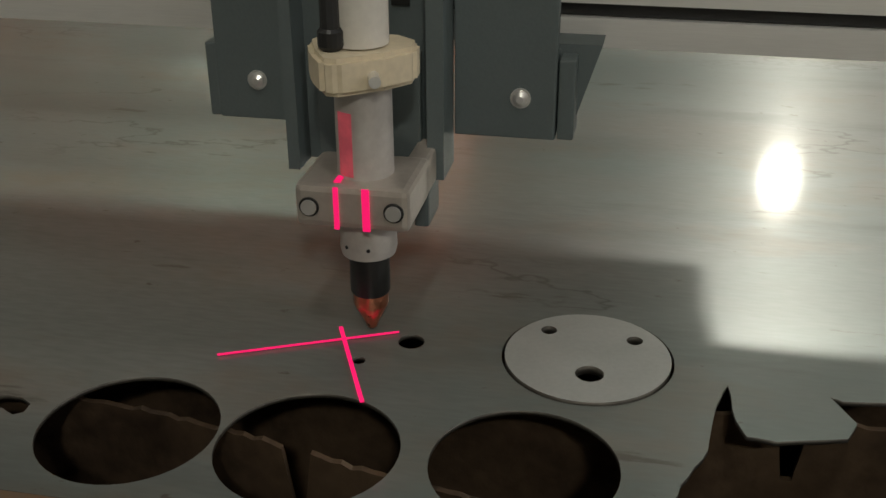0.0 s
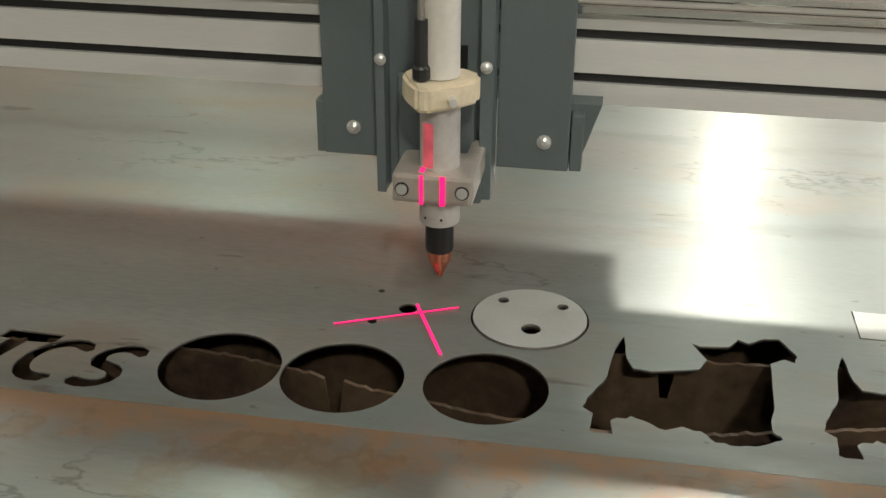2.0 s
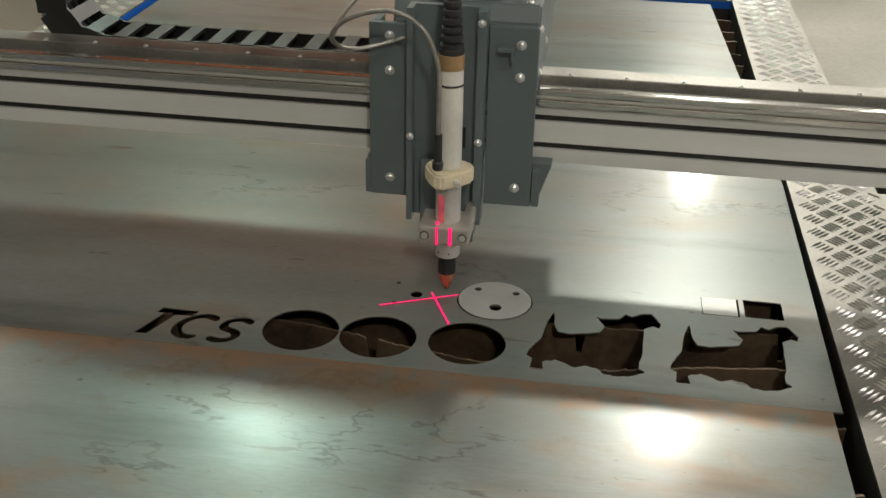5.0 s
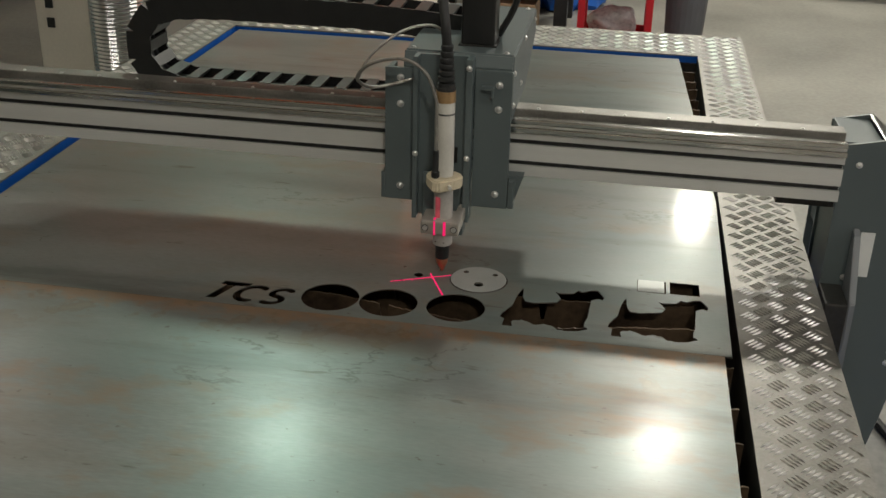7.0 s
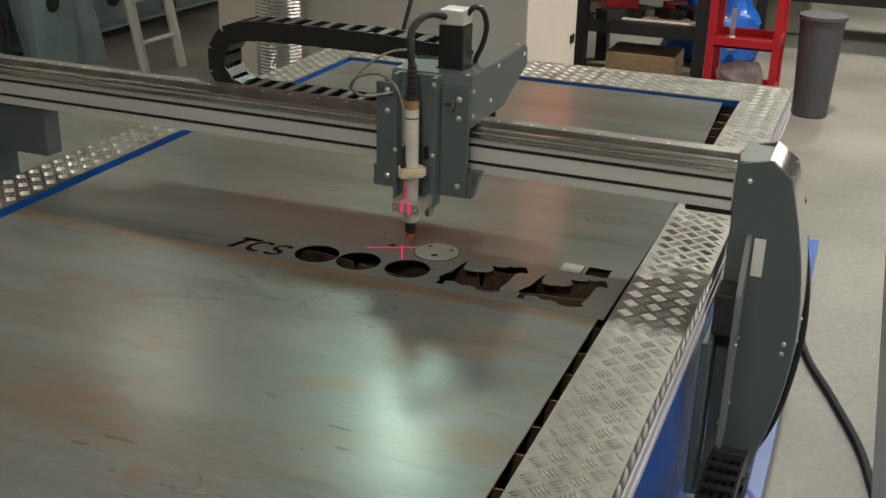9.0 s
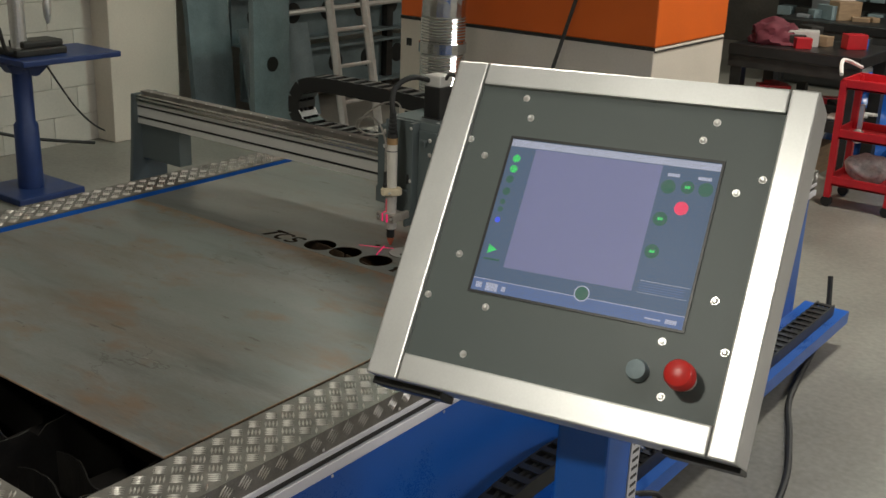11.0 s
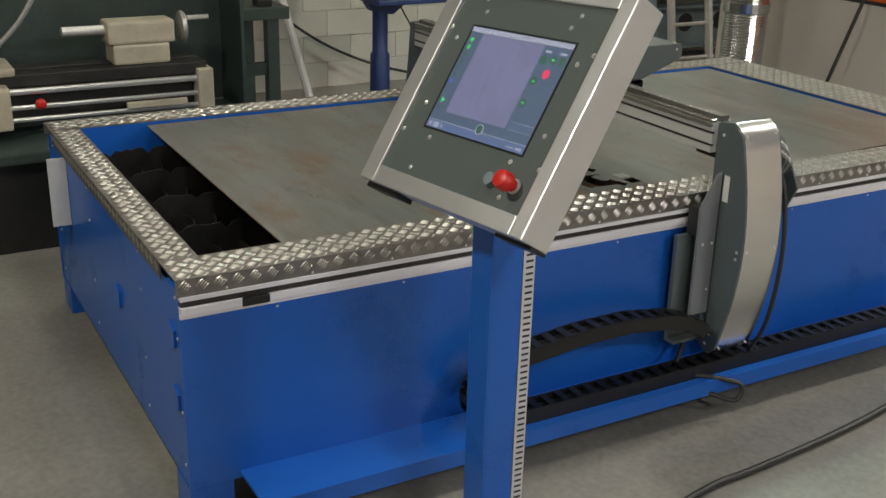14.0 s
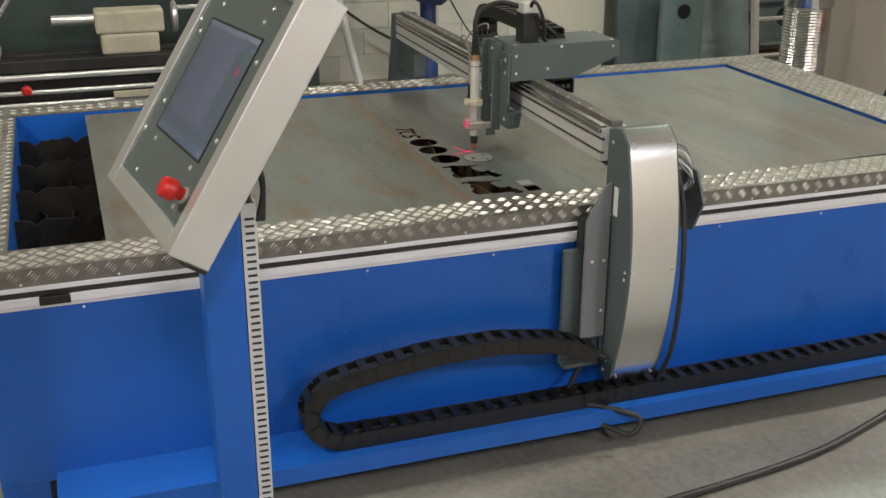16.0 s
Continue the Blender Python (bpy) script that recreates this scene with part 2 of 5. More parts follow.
def add_cyl(bm, a, b, r0, r1=None, seg=20, caps=True):
    a, b = Vector(a), Vector(b)
    d = b - a
    q = d.to_track_quat("Z", "Y").to_matrix().to_4x4()
    bmesh.ops.create_cone(bm, cap_ends=caps, segments=seg, radius1=r0, radius2=r0 if r1 is None else r1, depth=d.length, matrix=Matrix.Translation((a + b) / 2) @ q)
    return bm


def cyl(a, b, r0, r1=None, seg=20):
    return add_cyl(bmesh.new(), a, b, r0, r1, seg)


def lathe_shape(profile, seg=28, m=None):
    """A body of revolution about z from (radius, height) pairs."""
    bm = bmesh.new()
    rings = []
    for r, z in profile:
        rings.append([bm.verts.new((r * math.cos(2 * math.pi * i / seg), r * math.sin(2 * math.pi * i / seg), z)) for i in range(seg)])
    for a, b in zip(rings, rings[1:]):
        for i in range(seg):
            bm.faces.new((a[i], a[(i + 1) % seg], b[(i + 1) % seg], b[i]))
    bm.faces.new(rings[0][::-1])
    bm.faces.new(rings[-1])
    if m is not None:
        bm.transform(m)
    return bm


def prism(outline, depth, m=None, bevel=0.0):
    """A flat outline in x, y, drawn out by depth along z, then placed by m."""
    bm = bmesh.new()
    lo = [bm.verts.new((x, y, 0)) for x, y in outline]
    fc = bm.faces.new(lo)
    r = bmesh.ops.extrude_face_region(bm, geom=[fc])
    bmesh.ops.translate(bm, vec=(0, 0, depth), verts=[g for g in r["geom"] if isinstance(g, bmesh.types.BMVert)])
    bmesh.ops.recalc_face_normals(bm, faces=bm.faces)
    if bevel:
        bmesh.ops.bevel(bm, geom=list(bm.edges), offset=bevel, segments=2, affect="EDGES")
    if m is not None:
        bm.transform(m)
    return bm


def tube(points, r, seg=10, smooth_steps=6):
    """A round bar along a smooth line through the points."""
    pts = [Vector(p) for p in points]
    line = []
    for i in range(len(pts) - 1):
        p0, p1, p2, p3 = pts[max(i - 1, 0)], pts[i], pts[i + 1], pts[min(i + 2, len(pts) - 1)]
        for k in range(smooth_steps):
            t = k / smooth_steps
            line.append(0.5 * ((2 * p1) + (p2 - p0) * t + (2 * p0 - 5 * p1 + 4 * p2 - p3) * t * t + (3 * p1 - p0 - 3 * p2 + p3) * t ** 3))
    line.append(pts[-1])
    bm = bmesh.new()
    rings = []
    up = Vector((0, 0, 1))
    for i, p in enumerate(line):
        d = (line[min(i + 1, len(line) - 1)] - line[max(i - 1, 0)]).normalized()
        side = d.cross(up)
        if side.length < 0.2:
            side = d.cross(Vector((1, 0, 0)))
        side.normalize()
        nn = side.cross(d).normalized()
        rings.append([bm.verts.new(p + r * (math.cos(2 * math.pi * k / seg) * side + math.sin(2 * math.pi * k / seg) * nn)) for k in range(seg)])
    for a, b in zip(rings, rings[1:]):
        best = min(range(seg), key=lambda s: (a[0].co - b[s].co).length)
        for k in range(seg):
            bm.faces.new((a[k], a[(k + 1) % seg], b[(k + 1 + best) % seg], b[(k + best) % seg]))
    bm.faces.new(rings[0][::-1])
    bm.faces.new(rings[-1])
    bmesh.ops.recalc_face_normals(bm, faces=bm.faces)
    return bm


def cut_sheet(name, outer, holes, z_top, thick, materials):
    """A sheet with holes cut through it."""
    cu = bpy.data.curves.new(name, "CURVE")
    cu.dimensions, cu.fill_mode, cu.extrude = "2D", "BOTH", thick / 2
    for loop in [outer, *holes]:
        sp = cu.splines.new("POLY")
        sp.points.add(len(loop) - 1)
        for p, (x, y) in zip(sp.points, loop):
            p.co = (x, y, 0, 1)
        sp.use_cyclic_u = True
    tmp = bpy.data.objects.new(name, cu)
    scene.collection.objects.link(tmp)
    dg = bpy.context.evaluated_depsgraph_get()
    me = bpy.data.meshes.new_from_object(tmp.evaluated_get(dg))
    bpy.data.objects.remove(tmp)
    bm = bmesh.new()
    bm.from_mesh(me)
    bmesh.ops.remove_doubles(bm, verts=bm.verts, dist=0.00002)
    bm.to_mesh(me)
    bm.free()
    me.materials.clear()
    for mt in materials:
        me.materials.append(mt)
    for p in me.polygons:
        p.material_index = 0 if abs(p.normal.z) > 0.5 else min(1, len(materials) - 1)
    ob = new(name, me)
    ob.location = (0, 0, z_top - thick / 2)
    return ob




def screw_mesh():
    bm = bmesh.new()
    add_cyl(bm, (0, 0, 0), (0, 0, 0.0012), 0.0068, seg=16)
    for r0, r1, z0, z1 in ((0.0056, 0.005, 0.0012, 0.003), (0.005, 0.0024, 0.003, 0.0046)):
        add_cyl(bm, (0, 0, z0), (0, 0, z1), r0, r1, seg=14)
    me = bpy.data.meshes.new("screw")
    bm.to_mesh(me)
    bm.free()
    me.materials.append(SCREW)
    return me


SCREW_ME = screw_mesh()


def screw(parent, at, normal, size=1.0, name="screw"):
    ob = new(name, SCREW_ME)
    ob.parent = parent
    ob.matrix_local = Matrix.LocRotScale(at, Vector(normal).to_track_quat("Z", "Y"), (size,) * 3)
    return ob


def circle(cx, cy, r, n=48):
    return [(cx + r * math.cos(2 * math.pi * i / n), cy + r * math.sin(2 * math.pi * i / n)) for i in range(n)]


# ---- building ----
def building():
    f = finish("floor", box((-5.6, -5.5, FLOOR - 0.1), (6.0, 13.0, FLOOR)), FLOORM)
    tagged(f, label="worn grey concrete workshop floor", category="floor", kind="structure")
    w = finish("wall_west", box((-5.35, -5.5, FLOOR), (-5.2, 13.0, CEIL)), BLOCK)
    tagged(w, label="whitewashed concrete block workshop wall", category="wall", kind="structure")
    # painted concrete blocks, course by course
    me_full = bpy.data.meshes.new("block")
    bm = box((-0.05, -0.1985, -0.0985), (0.05, 0.1985, 0.0985), 0.0025)
    bm.to_mesh(me_full)
    bm.free()
    me_full.materials.append(BLOCK)
    for row in range(18):
        for i in range(16):
            y = -0.4 + 0.4 * i + (0.2 if row % 2 else 0)
            b = new("block", me_full)
            b.parent = w
            b.location = (-5.15, y, FLOOR + 0.1 + 0.2 * row)
    for nm, lo, hi in (("wall_north", (-5.6, 13.0, FLOOR), (6.0, 13.15, CEIL)), ("wall_east", (6.0, -5.5, FLOOR), (6.15, 13.0, CEIL)), ("wall_south", (-5.6, -5.65, FLOOR), (6.0, -5.5, CEIL))):
        o = finish(nm, box(lo, hi), PLASTER if nm != "wall_north" else DARKWALL)
        tagged(o, label="plain painted workshop wall", category="wall", kind="structure")
    # unseen ceiling, its grey chosen to keep reflections in the sheets low
    c = finish("ceiling", box((-5.75, -5.65, CEIL), (6.15, 13.15, CEIL + 0.1)), CEILM)
    tagged(c, label="unseen grey ceiling toned to dim the sheets", category="ceiling", kind="structure")
    col = finish("pilaster", box((-5.1, 3.75, FLOOR), (-4.9, 4.35, CEIL), 0.01), PLASTER)
    tagged(col, label="smooth cream painted wall pilaster", category="pillar", kind="structure")


def ceiling_light_or_fill(x, y, energy, color, size=0.32):
    t = thing("ceiling_light_or_fill", "unseen square high-bay lamp under the ceiling, some added as fill", "ceiling light", (x, y, CEIL), group="high-bay lamps")
    a = size / 2
    part("housing", boxes(((-a - 0.03, -a - 0.03, -0.06), (a + 0.03, a + 0.03, 0.0)), bevel=0.006), WHITE, t)
    part("diffuser", box((-a, -a, -0.075), (a, a, -0.06), 0.004), LAMP, t, "glowing lamp diffuser")
    ld = bpy.data.lights.new("lamp_light", "AREA")
    ld.shape = "SQUARE"
    ld.size = size
    ld.energy = energy
    ld.color = color
    lo = new("lamp_light", ld)
    lo.location = (x, y, CEIL - 0.09)
    return t


building()
WARM, COOL, NEUTRAL = (1.0, 0.97, 0.85), (0.72, 1.0, 0.84), (0.97, 0.97, 1.0)
# first three and eighth follow glints and shadows; the others are added fill
for lx, ly, en, col, size in ((0.18, 5.25, 98, WARM, 0.26), (-2.0, 4.85, 44, COOL, 0.36), (0.5, 8.9, 75, WARM, 0.2), (5.0, 3.4, 95, NEUTRAL, 0.5), (4.4, 0.1, 56, NEUTRAL, 0.45), (-3.4, 1.2, 6, WARM, 0.6), (-4.0, 5.0, 4, WARM, 0.6), (-0.3, 0.35, 14, WARM, 0.2), (0.5, -2.0, 70, WARM, 0.3), (2.2, 9.0, 80, WARM, 0.6)):
    ceiling_light_or_fill(lx, ly, en, col, size)


# ---- cutting table ----
XI, XL, YN, YF = 0.0, -1.54, 0.0, 3.27
XO, XLO, YO, YFO = 0.155, -1.69, -0.11, 3.55
HALF = 0.707


def tread_bars(polys, corner, eu, ev, n, size_u, size_v, cell=0.035):
    """Raised bars in a basket weave laid at 45 degrees over one flat strip."""
    vs, fs = polys
    corner, eu, ev, n = Vector(corner), Vector(eu), Vector(ev), Vector(n)
    span = int((size_u + size_v) / cell) + 2
    for i in range(-span, span):
        for j in range(-span, span):
            cu, cv = (i - j) * cell * HALF, (i + j) * cell * HALF
            if not (-0.02 < cu < size_u + 0.02 and -0.02 < cv < size_v + 0.02):
                continue
            d = Vector((HALF, HALF)) if (i + j) % 2 else Vector((-HALF, HALF))
            s = Vector((-d.y, d.x))
            for k in (-1.5, -0.5, 0.5, 1.5):
                c = Vector((cu, cv)) + s * k * 0.0076
                e0, e1 = c - d * 0.014, c + d * 0.014
                if min(e0.x, e1.x) < 0.001 or max(e0.x, e1.x) > size_u - 0.001 or min(e0.y, e1.y) < 0.001 or max(e0.y, e1.y) > size_v - 0.001:
                    continue
                base = len(vs)
                for q, h in ((c - d * 0.014, 0), (c + s * 0.0028, 0), (c + d * 0.014, 0), (c - s * 0.0028, 0), (c - d * 0.007, 0.0024), (c + d * 0.007, 0.0024)):
                    vs.append(corner + eu * q.x + ev * q.y + n * h)
                b = base
                fs += [(b, b + 3, b + 4), (b, b + 4, b + 1), (b + 1, b + 4, b + 5), (b + 1, b + 5, b + 2), (b + 2, b + 5, b + 3), (b + 3, b + 5, b + 4)]


def border_strip(parent, lo, hi, fold):
    """One bent tread-plate cover: flat top and a skirt on its outer side."""
    (x0, y0), (x1, y1) = lo, hi
    bm = box((x0, y0, -0.004), (x1, y1, 0.0))
    skirt = {"x+": ((x1 - 0.004, y0, -0.05), (x1, y1, -0.004)), "x-": ((x0, y0, -0.05), (x0 + 0.004, y1, -0.004)), "y-": ((x0, y0, -0.05), (x1, y0 + 0.004, -0.004)), "y+": ((x0, y1 - 0.004, -0.05), (x1, y1, -0.004))}[fold]
    add_box(bm, *skirt)
    p = part("border_cover", bm, TREAD, parent, "aluminium tread plate border")
    vs, fs = [], []
    tread_bars((vs, fs), (x0, y0, 0), (1, 0, 0), (0, 1, 0), (0, 0, 1), x1 - x0, y1 - y0)
    if fold == "x+":
        tread_bars((vs, fs), (x1, y0, -0.046), (0, 1, 0), (0, 0, 1), (1, 0, 0), y1 - y0, 0.046)
    if fold == "y-":
        tread_bars((vs, fs), (x0, y0, -0.046), (1, 0, 0), (0, 0, 1), (0, -1, 0), x1 - x0, 0.046)
    me = bpy.data.meshes.new("tread")
    me.from_pydata(vs, [], fs)
    me.materials.append(TREADBAR)
    o = new("tread", me)
    o.parent = p
    tagged(o, kind="stuff")


def cutting_table():
    t = thing("cutting_table", "blue steel plasma cutting table with tread plate border", "cutting table", (0, 0, 0))
    border_strip(t, (XI, YO), (XO, YFO), "x+")
    border_strip(t, (XLO, YO), (XL, YFO), "x-")
    border_strip(t, (XL, YO), (XI, YN), "y-")
    border_strip(t, (XL, YF), (XI, YFO), "y+")
    # side skins
    part("side_panel", box((0.125, -0.1, -0.66), (0.135, 3.54, -0.05)), BLUE, t, "glossy blue side panel")
    part("side_panel", box((-1.67, -0.1, -0.66), (-1.66, 3.54, -0.05)), BLUE, t, "glossy blue side panel")
    part("end_panel", box((-1.66, -0.095, -0.66), (0.125, -0.085, -0.05)), BLUE, t, "blue end panel with screws")
    part("end_panel", box((-1.66, 3.53, -0.66), (0.125, 3.54, -0.05)), BLUE, t, "blue end panel")
    part("base_frame", boxes(((-1.62, -0.05, FLOOR), (-1.54, 3.5, -0.66)), ((0.02, -0.05, FLOOR), (0.1, 3.5, -0.66)), ((-1.54, -0.05, FLOOR), (0.02, 0.03, -0.66))), DARK, t, "dark base frame")
    # inner tub
    for lo, hi, mt, lb in (((XI, YN, -0.42), (XI + 0.006, YF, -0.004), DARK, "dark inner tub wall"), ((XL - 0.006, YN, -0.42), (XL, YF, -0.004), BLUE, "blue inner tub wall"), ((XL, YN - 0.006, -0.42), (XI, YN, -0.004), BLUE, "blue inner tub wall"), ((XL, YF, -0.42), (XI, YF + 0.006, -0.024), DARK, "dark inner tub wall"), ((XL, YF, -0.024), (XI, YF + 0.006, -0.004), BLUE, "blue inner tub wall")):
        part("tub_wall", box(lo, hi), mt, t, lb)
    part("tub_floor", box((XL, YN, -0.44), (XI, YF, -0.42)), TUB, t, "dark tub floor")
    # guide rail below the border on the near long side
    for lo, hi in (((0.135, -0.1, -0.064), (0.158, 3.54, -0.051)), ((0.135, -0.1, -0.104), (0.16, 3.54, -0.082)), ((0.135, -0.1, -0.12), (0.146, 3.54, -0.107))):
        part("guide_rail", box(lo, hi, 0.0015), RAILW, t, "bright guide rail lip")
    part("rail_groove", box((0.135, -0.098, -0.084), (0.15, 3.538, -0.062)), DARK, t, "dark rail groove")
    part("rail_stop", box((0.136, 0.07, -0.106), (0.163, 0.15, -0.082), 0.002), BLACK, t, "black rail end stop")
    # chain shelf
    for x0, x1, y0, y1 in ((-0.01, 0.134, -0.099, 0.03), (-1.669, -1.53, -0.099, 0.03), (-0.01, 0.134, 3.41, 3.539), (-1.669, -1.53, 3.41, 3.539)):
        part("leg", box((x0, y0, FLOOR), (x1, y1, -0.661), 0.003), BLUE, t, "blue corner leg")
    part("shelf", boxes(((0.135, 0.05, -0.645), (0.33, 3.7, -0.635)), ((0.322, 0.05, -0.69), (0.33, 3.7, -0.645))), BLUE, t, "blue cable shelf along the side")
    for i in range(9):
        screw(t, (0.135, 0.18 + 0.4 * i, -0.135), (1, 0, 0), 0.6)
    for i in range(14):
        screw(t, (XO + 0.001, 0.03 + 0.25 * i, -0.045 + 0.002), (1, 0, 0), 0.55)
    for z in (-0.075, -0.2, -0.43, -0.6):
        for x in (0.09, -0.3, -1.0, -1.6):
            screw(t, (x, -0.095, z), (0, -1, 0), 0.8)
    # folded slot tabs on the near end
    for x, z in ((0.06, -0.16), (0.06, -0.36), (-0.6, -0.3), (-1.58, -0.12)):
        part("tab", prism([(-0.018, 0), (0.018, -0.02), (0.018, -0.07), (-0.018, -0.09)], 0.009, Matrix.Translation((x, -0.095, z)) @ pose(0, 0, 0, 90, 0, 0)), BLUE, t)
    # support slats across the table, bowed by heat, with notched tops
    rnd = random.Random(4)

    def ribbon(line, tops, foot, normal):
        """A thin upright strip along a line, with its own height at every step."""
        bm = bmesh.new()
        rows = []
        off = Vector(normal) * 0.002
        for (x, y), top in zip(line, tops):
            p = Vector((x, y, 0))
            rows.append([bm.verts.new(q) for q in (p - off + Vector((0, 0, foot)), p - off + Vector((0, 0, top)), p + off + Vector((0, 0, top)), p + off + Vector((0, 0, foot)))])
        for a, b in zip(rows, rows[1:]):
            for q in range(4):
                bm.faces.new((a[q], a[(q + 1) % 4], b[(q + 1) % 4], b[q]))
        bm.faces.new(rows[0][::-1])
        bm.faces.new(rows[-1])
        bmesh.ops.recalc_face_normals(bm, faces=bm.faces)
        return bm

    for k in range(28):
        y0 = 0.44 + 0.1 * k
        amp, per, ph = (0.028, 0.74, -0.78) if k == 10 else (rnd.uniform(0.008, 0.024), rnd.uniform(0.6, 1.1), rnd.uniform(-1, 0))
        line, tops = [], []
        for i in range(243):
            x = XL + 0.01 + (XI - XL - 0.02) * i / 242
            line.append((x, y0 + amp * math.cos(2 * math.pi * (x - ph) / per)))
            tops.append(-0.062 if i % 44 in (14, 15) else -0.019 - rnd.random() * 0.003)
        part("slat", ribbon(line, tops, -0.2, (0, 1, 0)), SLAT, t, "slag-stained support slat")
    # lengthwise slats in the open bay, and wavy dark ones lower down across it
    for k in range(5):
        x0 = XL + 0.2 + 0.315 * k
        line = [(x0 + 0.006 * math.sin(j * 0.5 + k), 0.004 + 0.42 * j / 20) for j in range(21)]
        tops = [-0.05 - (0.02 if j % 7 == 3 else 0.0) - 0.008 * rnd.random() for j in range(21)]
        part("slat", ribbon(line, tops, -0.24, (1, 0, 0)), SLATD, t, "dark lengthwise slat")
    for k in range(3):
        y0 = 0.07 + 0.085 * k
        line = [(XL + 0.16 + 1.34 * j / 60, y0 + 0.024 * math.sin(j * 0.42 + k * 0.5)) for j in range(61)]
        tops = [-0.125 - 0.006 * rnd.random() for j in range(61)]
        part("slat", ribbon(line, tops, -0.24, (0, 1, 0)), SLATD, t, "wavy dark slat")
    part("notice_plate", box((-1.36, -0.165, -0.33), (-1.352, -0.096, -0.06), 0.002), DUCT, t, "white hanging notice plate")
    return t


cutting_table()


# ---- sheets on the table ----
def edge_rust(m, y_edge):
    """Rust that creeps in from the sheet's cut edge."""
    nt = m.node_tree
    b = nt.nodes["Principled BSDF"]
    old = b.inputs["Base Color"].links[0].from_socket
    tc = nt.nodes.new("ShaderNodeTexCoord")
    sep = nt.nodes.new("ShaderNodeSeparateXYZ")
    nt.links.new(tc.outputs["Object"], sep.inputs[0])
    ns = nt.nodes.new("ShaderNodeTexNoise")
    ns.inputs["Scale"].default_value, ns.inputs["Detail"].default_value, ns.inputs["Roughness"].default_value = 16, 10, 0.7
    nt.links.new(tc.outputs["Object"], ns.inputs["Vector"])
    wob = nt.nodes.new("ShaderNodeMath")
    wob.operation = "MULTIPLY_ADD"
    wob.inputs[1].default_value = 0.22
    nt.links.new(ns.outputs[0], wob.inputs[0])
    nt.links.new(sep.outputs["Y"], wob.inputs[2])
    mr = nt.nodes.new("ShaderNodeMapRange")
    mr.inputs["From Min"].default_value, mr.inputs["From Max"].default_value = y_edge + 0.064, y_edge + 0.104
    mr.inputs["To Max"].default_value = 0.75
    nt.links.new(wob.outputs[0], mr.inputs[0])
    mx = nt.nodes.new("ShaderNodeMixRGB")
    mx.inputs[2].default_value = (0.24, 0.135, 0.065, 1)
    nt.links.new(mr.outputs[0], mx.inputs[0])
    nt.links.new(old, mx.inputs[1])
    # flaked scale: dark-rimmed scabs in a belt along the seam
    belt = nt.nodes.new("ShaderNodeMapRange")
    belt.inputs["From Min"].default_value, belt.inputs["From Max"].default_value = y_edge - 0.2, y_edge - 0.02
    nt.links.new(sep.outputs["Y"], belt.inputs[0])
    flake = nt.nodes.new("ShaderNodeTexNoise")
    flake.inputs["Scale"].default_value, flake.inputs["Detail"].default_value, flake.inputs["Roughness"].default_value = 11, 9, 0.62
    nt.links.new(tc.outputs["Object"], flake.inputs["Vector"])
    last = mx.outputs[0]
    for lo, hi, col, top in ((0.55, 0.59, (0.15, 0.1, 0.055), 0.6), (0.61, 0.64, (0.24, 0.22, 0.17), 0.3)):
        pick = nt.nodes.new("ShaderNodeMapRange")
        pick.inputs["From Min"].default_value, pick.inputs["From Max"].default_value, pick.inputs["To Max"].default_value = lo, hi, top
        nt.links.new(flake.outputs[0], pick.inputs[0])
        both = nt.nodes.new("ShaderNodeMath")
        both.operation = "MULTIPLY"
        nt.links.new(pick.outputs[0], both.inputs[0])
        nt.links.new(belt.outputs[0], both.inputs[1])
        over = nt.nodes.new("ShaderNodeMixRGB")
        over.inputs[2].default_value = (*col, 1)
        nt.links.new(both.outputs[0], over.inputs[0])
        nt.links.new(last, over.inputs[1])
        last = over.outputs[0]
    nt.links.new(last, b.inputs["Base Color"])
    return m


DOG = [(0, 18), (5, 14), (4, 1), (14, 0), (13, 10), (22, 15), (30, 11), (37, 7), (44, 11), (52, 9), (58, 2), (68, 1), (77, 3), (87, 9), (83, 14), (86, 42), (87, 70), (94, 75), (99, 73), (100, 80), (93, 94), (86, 93), (78, 87), (73, 90), (68, 82), (54, 80), (50, 82), (57, 68), (53, 59), (31, 53), (22, 54), (19, 62), (17, 83), (13, 70), (10, 45), (4, 30)]


def dog_outline(x, y, w, seed):
    rnd = random.Random(seed)
    out = []
    for (a, b), (c, d) in zip(DOG, DOG[1:] + DOG[:1]):
        rough = 0.9 if min(b, d) < 40 else 0.35
        for k in range(3):
            f = k / 3
            out.append((x + w / 100 * (a + (c - a) * f + (rnd.uniform(-rough, rough) if k else 0)), y + w / 100 * (b + (d - b) * f + (rnd.uniform(-rough, rough) if k else 0))))
    return out


def stroke(pts, w):
    """The outline of a brush stroke of width w that thins at both ends."""
    left, right = [], []
    for i, (x, y) in enumerate(pts):
        x0, y0 = pts[max(i - 1, 0)]
        x1, y1 = pts[min(i + 1, len(pts) - 1)]
        d = math.hypot(x1 - x0, y1 - y0)
        nx, ny = -(y1 - y0) / d, (x1 - x0) / d
        h = w / 2 * (0.45 if i in (0, len(pts) - 1) else 1.0)
        left.append((x + nx * h, y + ny * h))
        right.append((x - nx * h, y - ny * h))
    return left + right[::-1]


def lean(pts, x, y, s):
    return [(x + s * (a + 0.22 * b), y + s * b) for a, b in pts]


def arc(cx, cy, rx, ry, a0, a1, n=14):
    return [(cx + rx * math.cos(radians(a0 + (a1 - a0) * i / n)), cy + ry * math.sin(radians(a0 + (a1 - a0) * i / n))) for i in range(n + 1)]


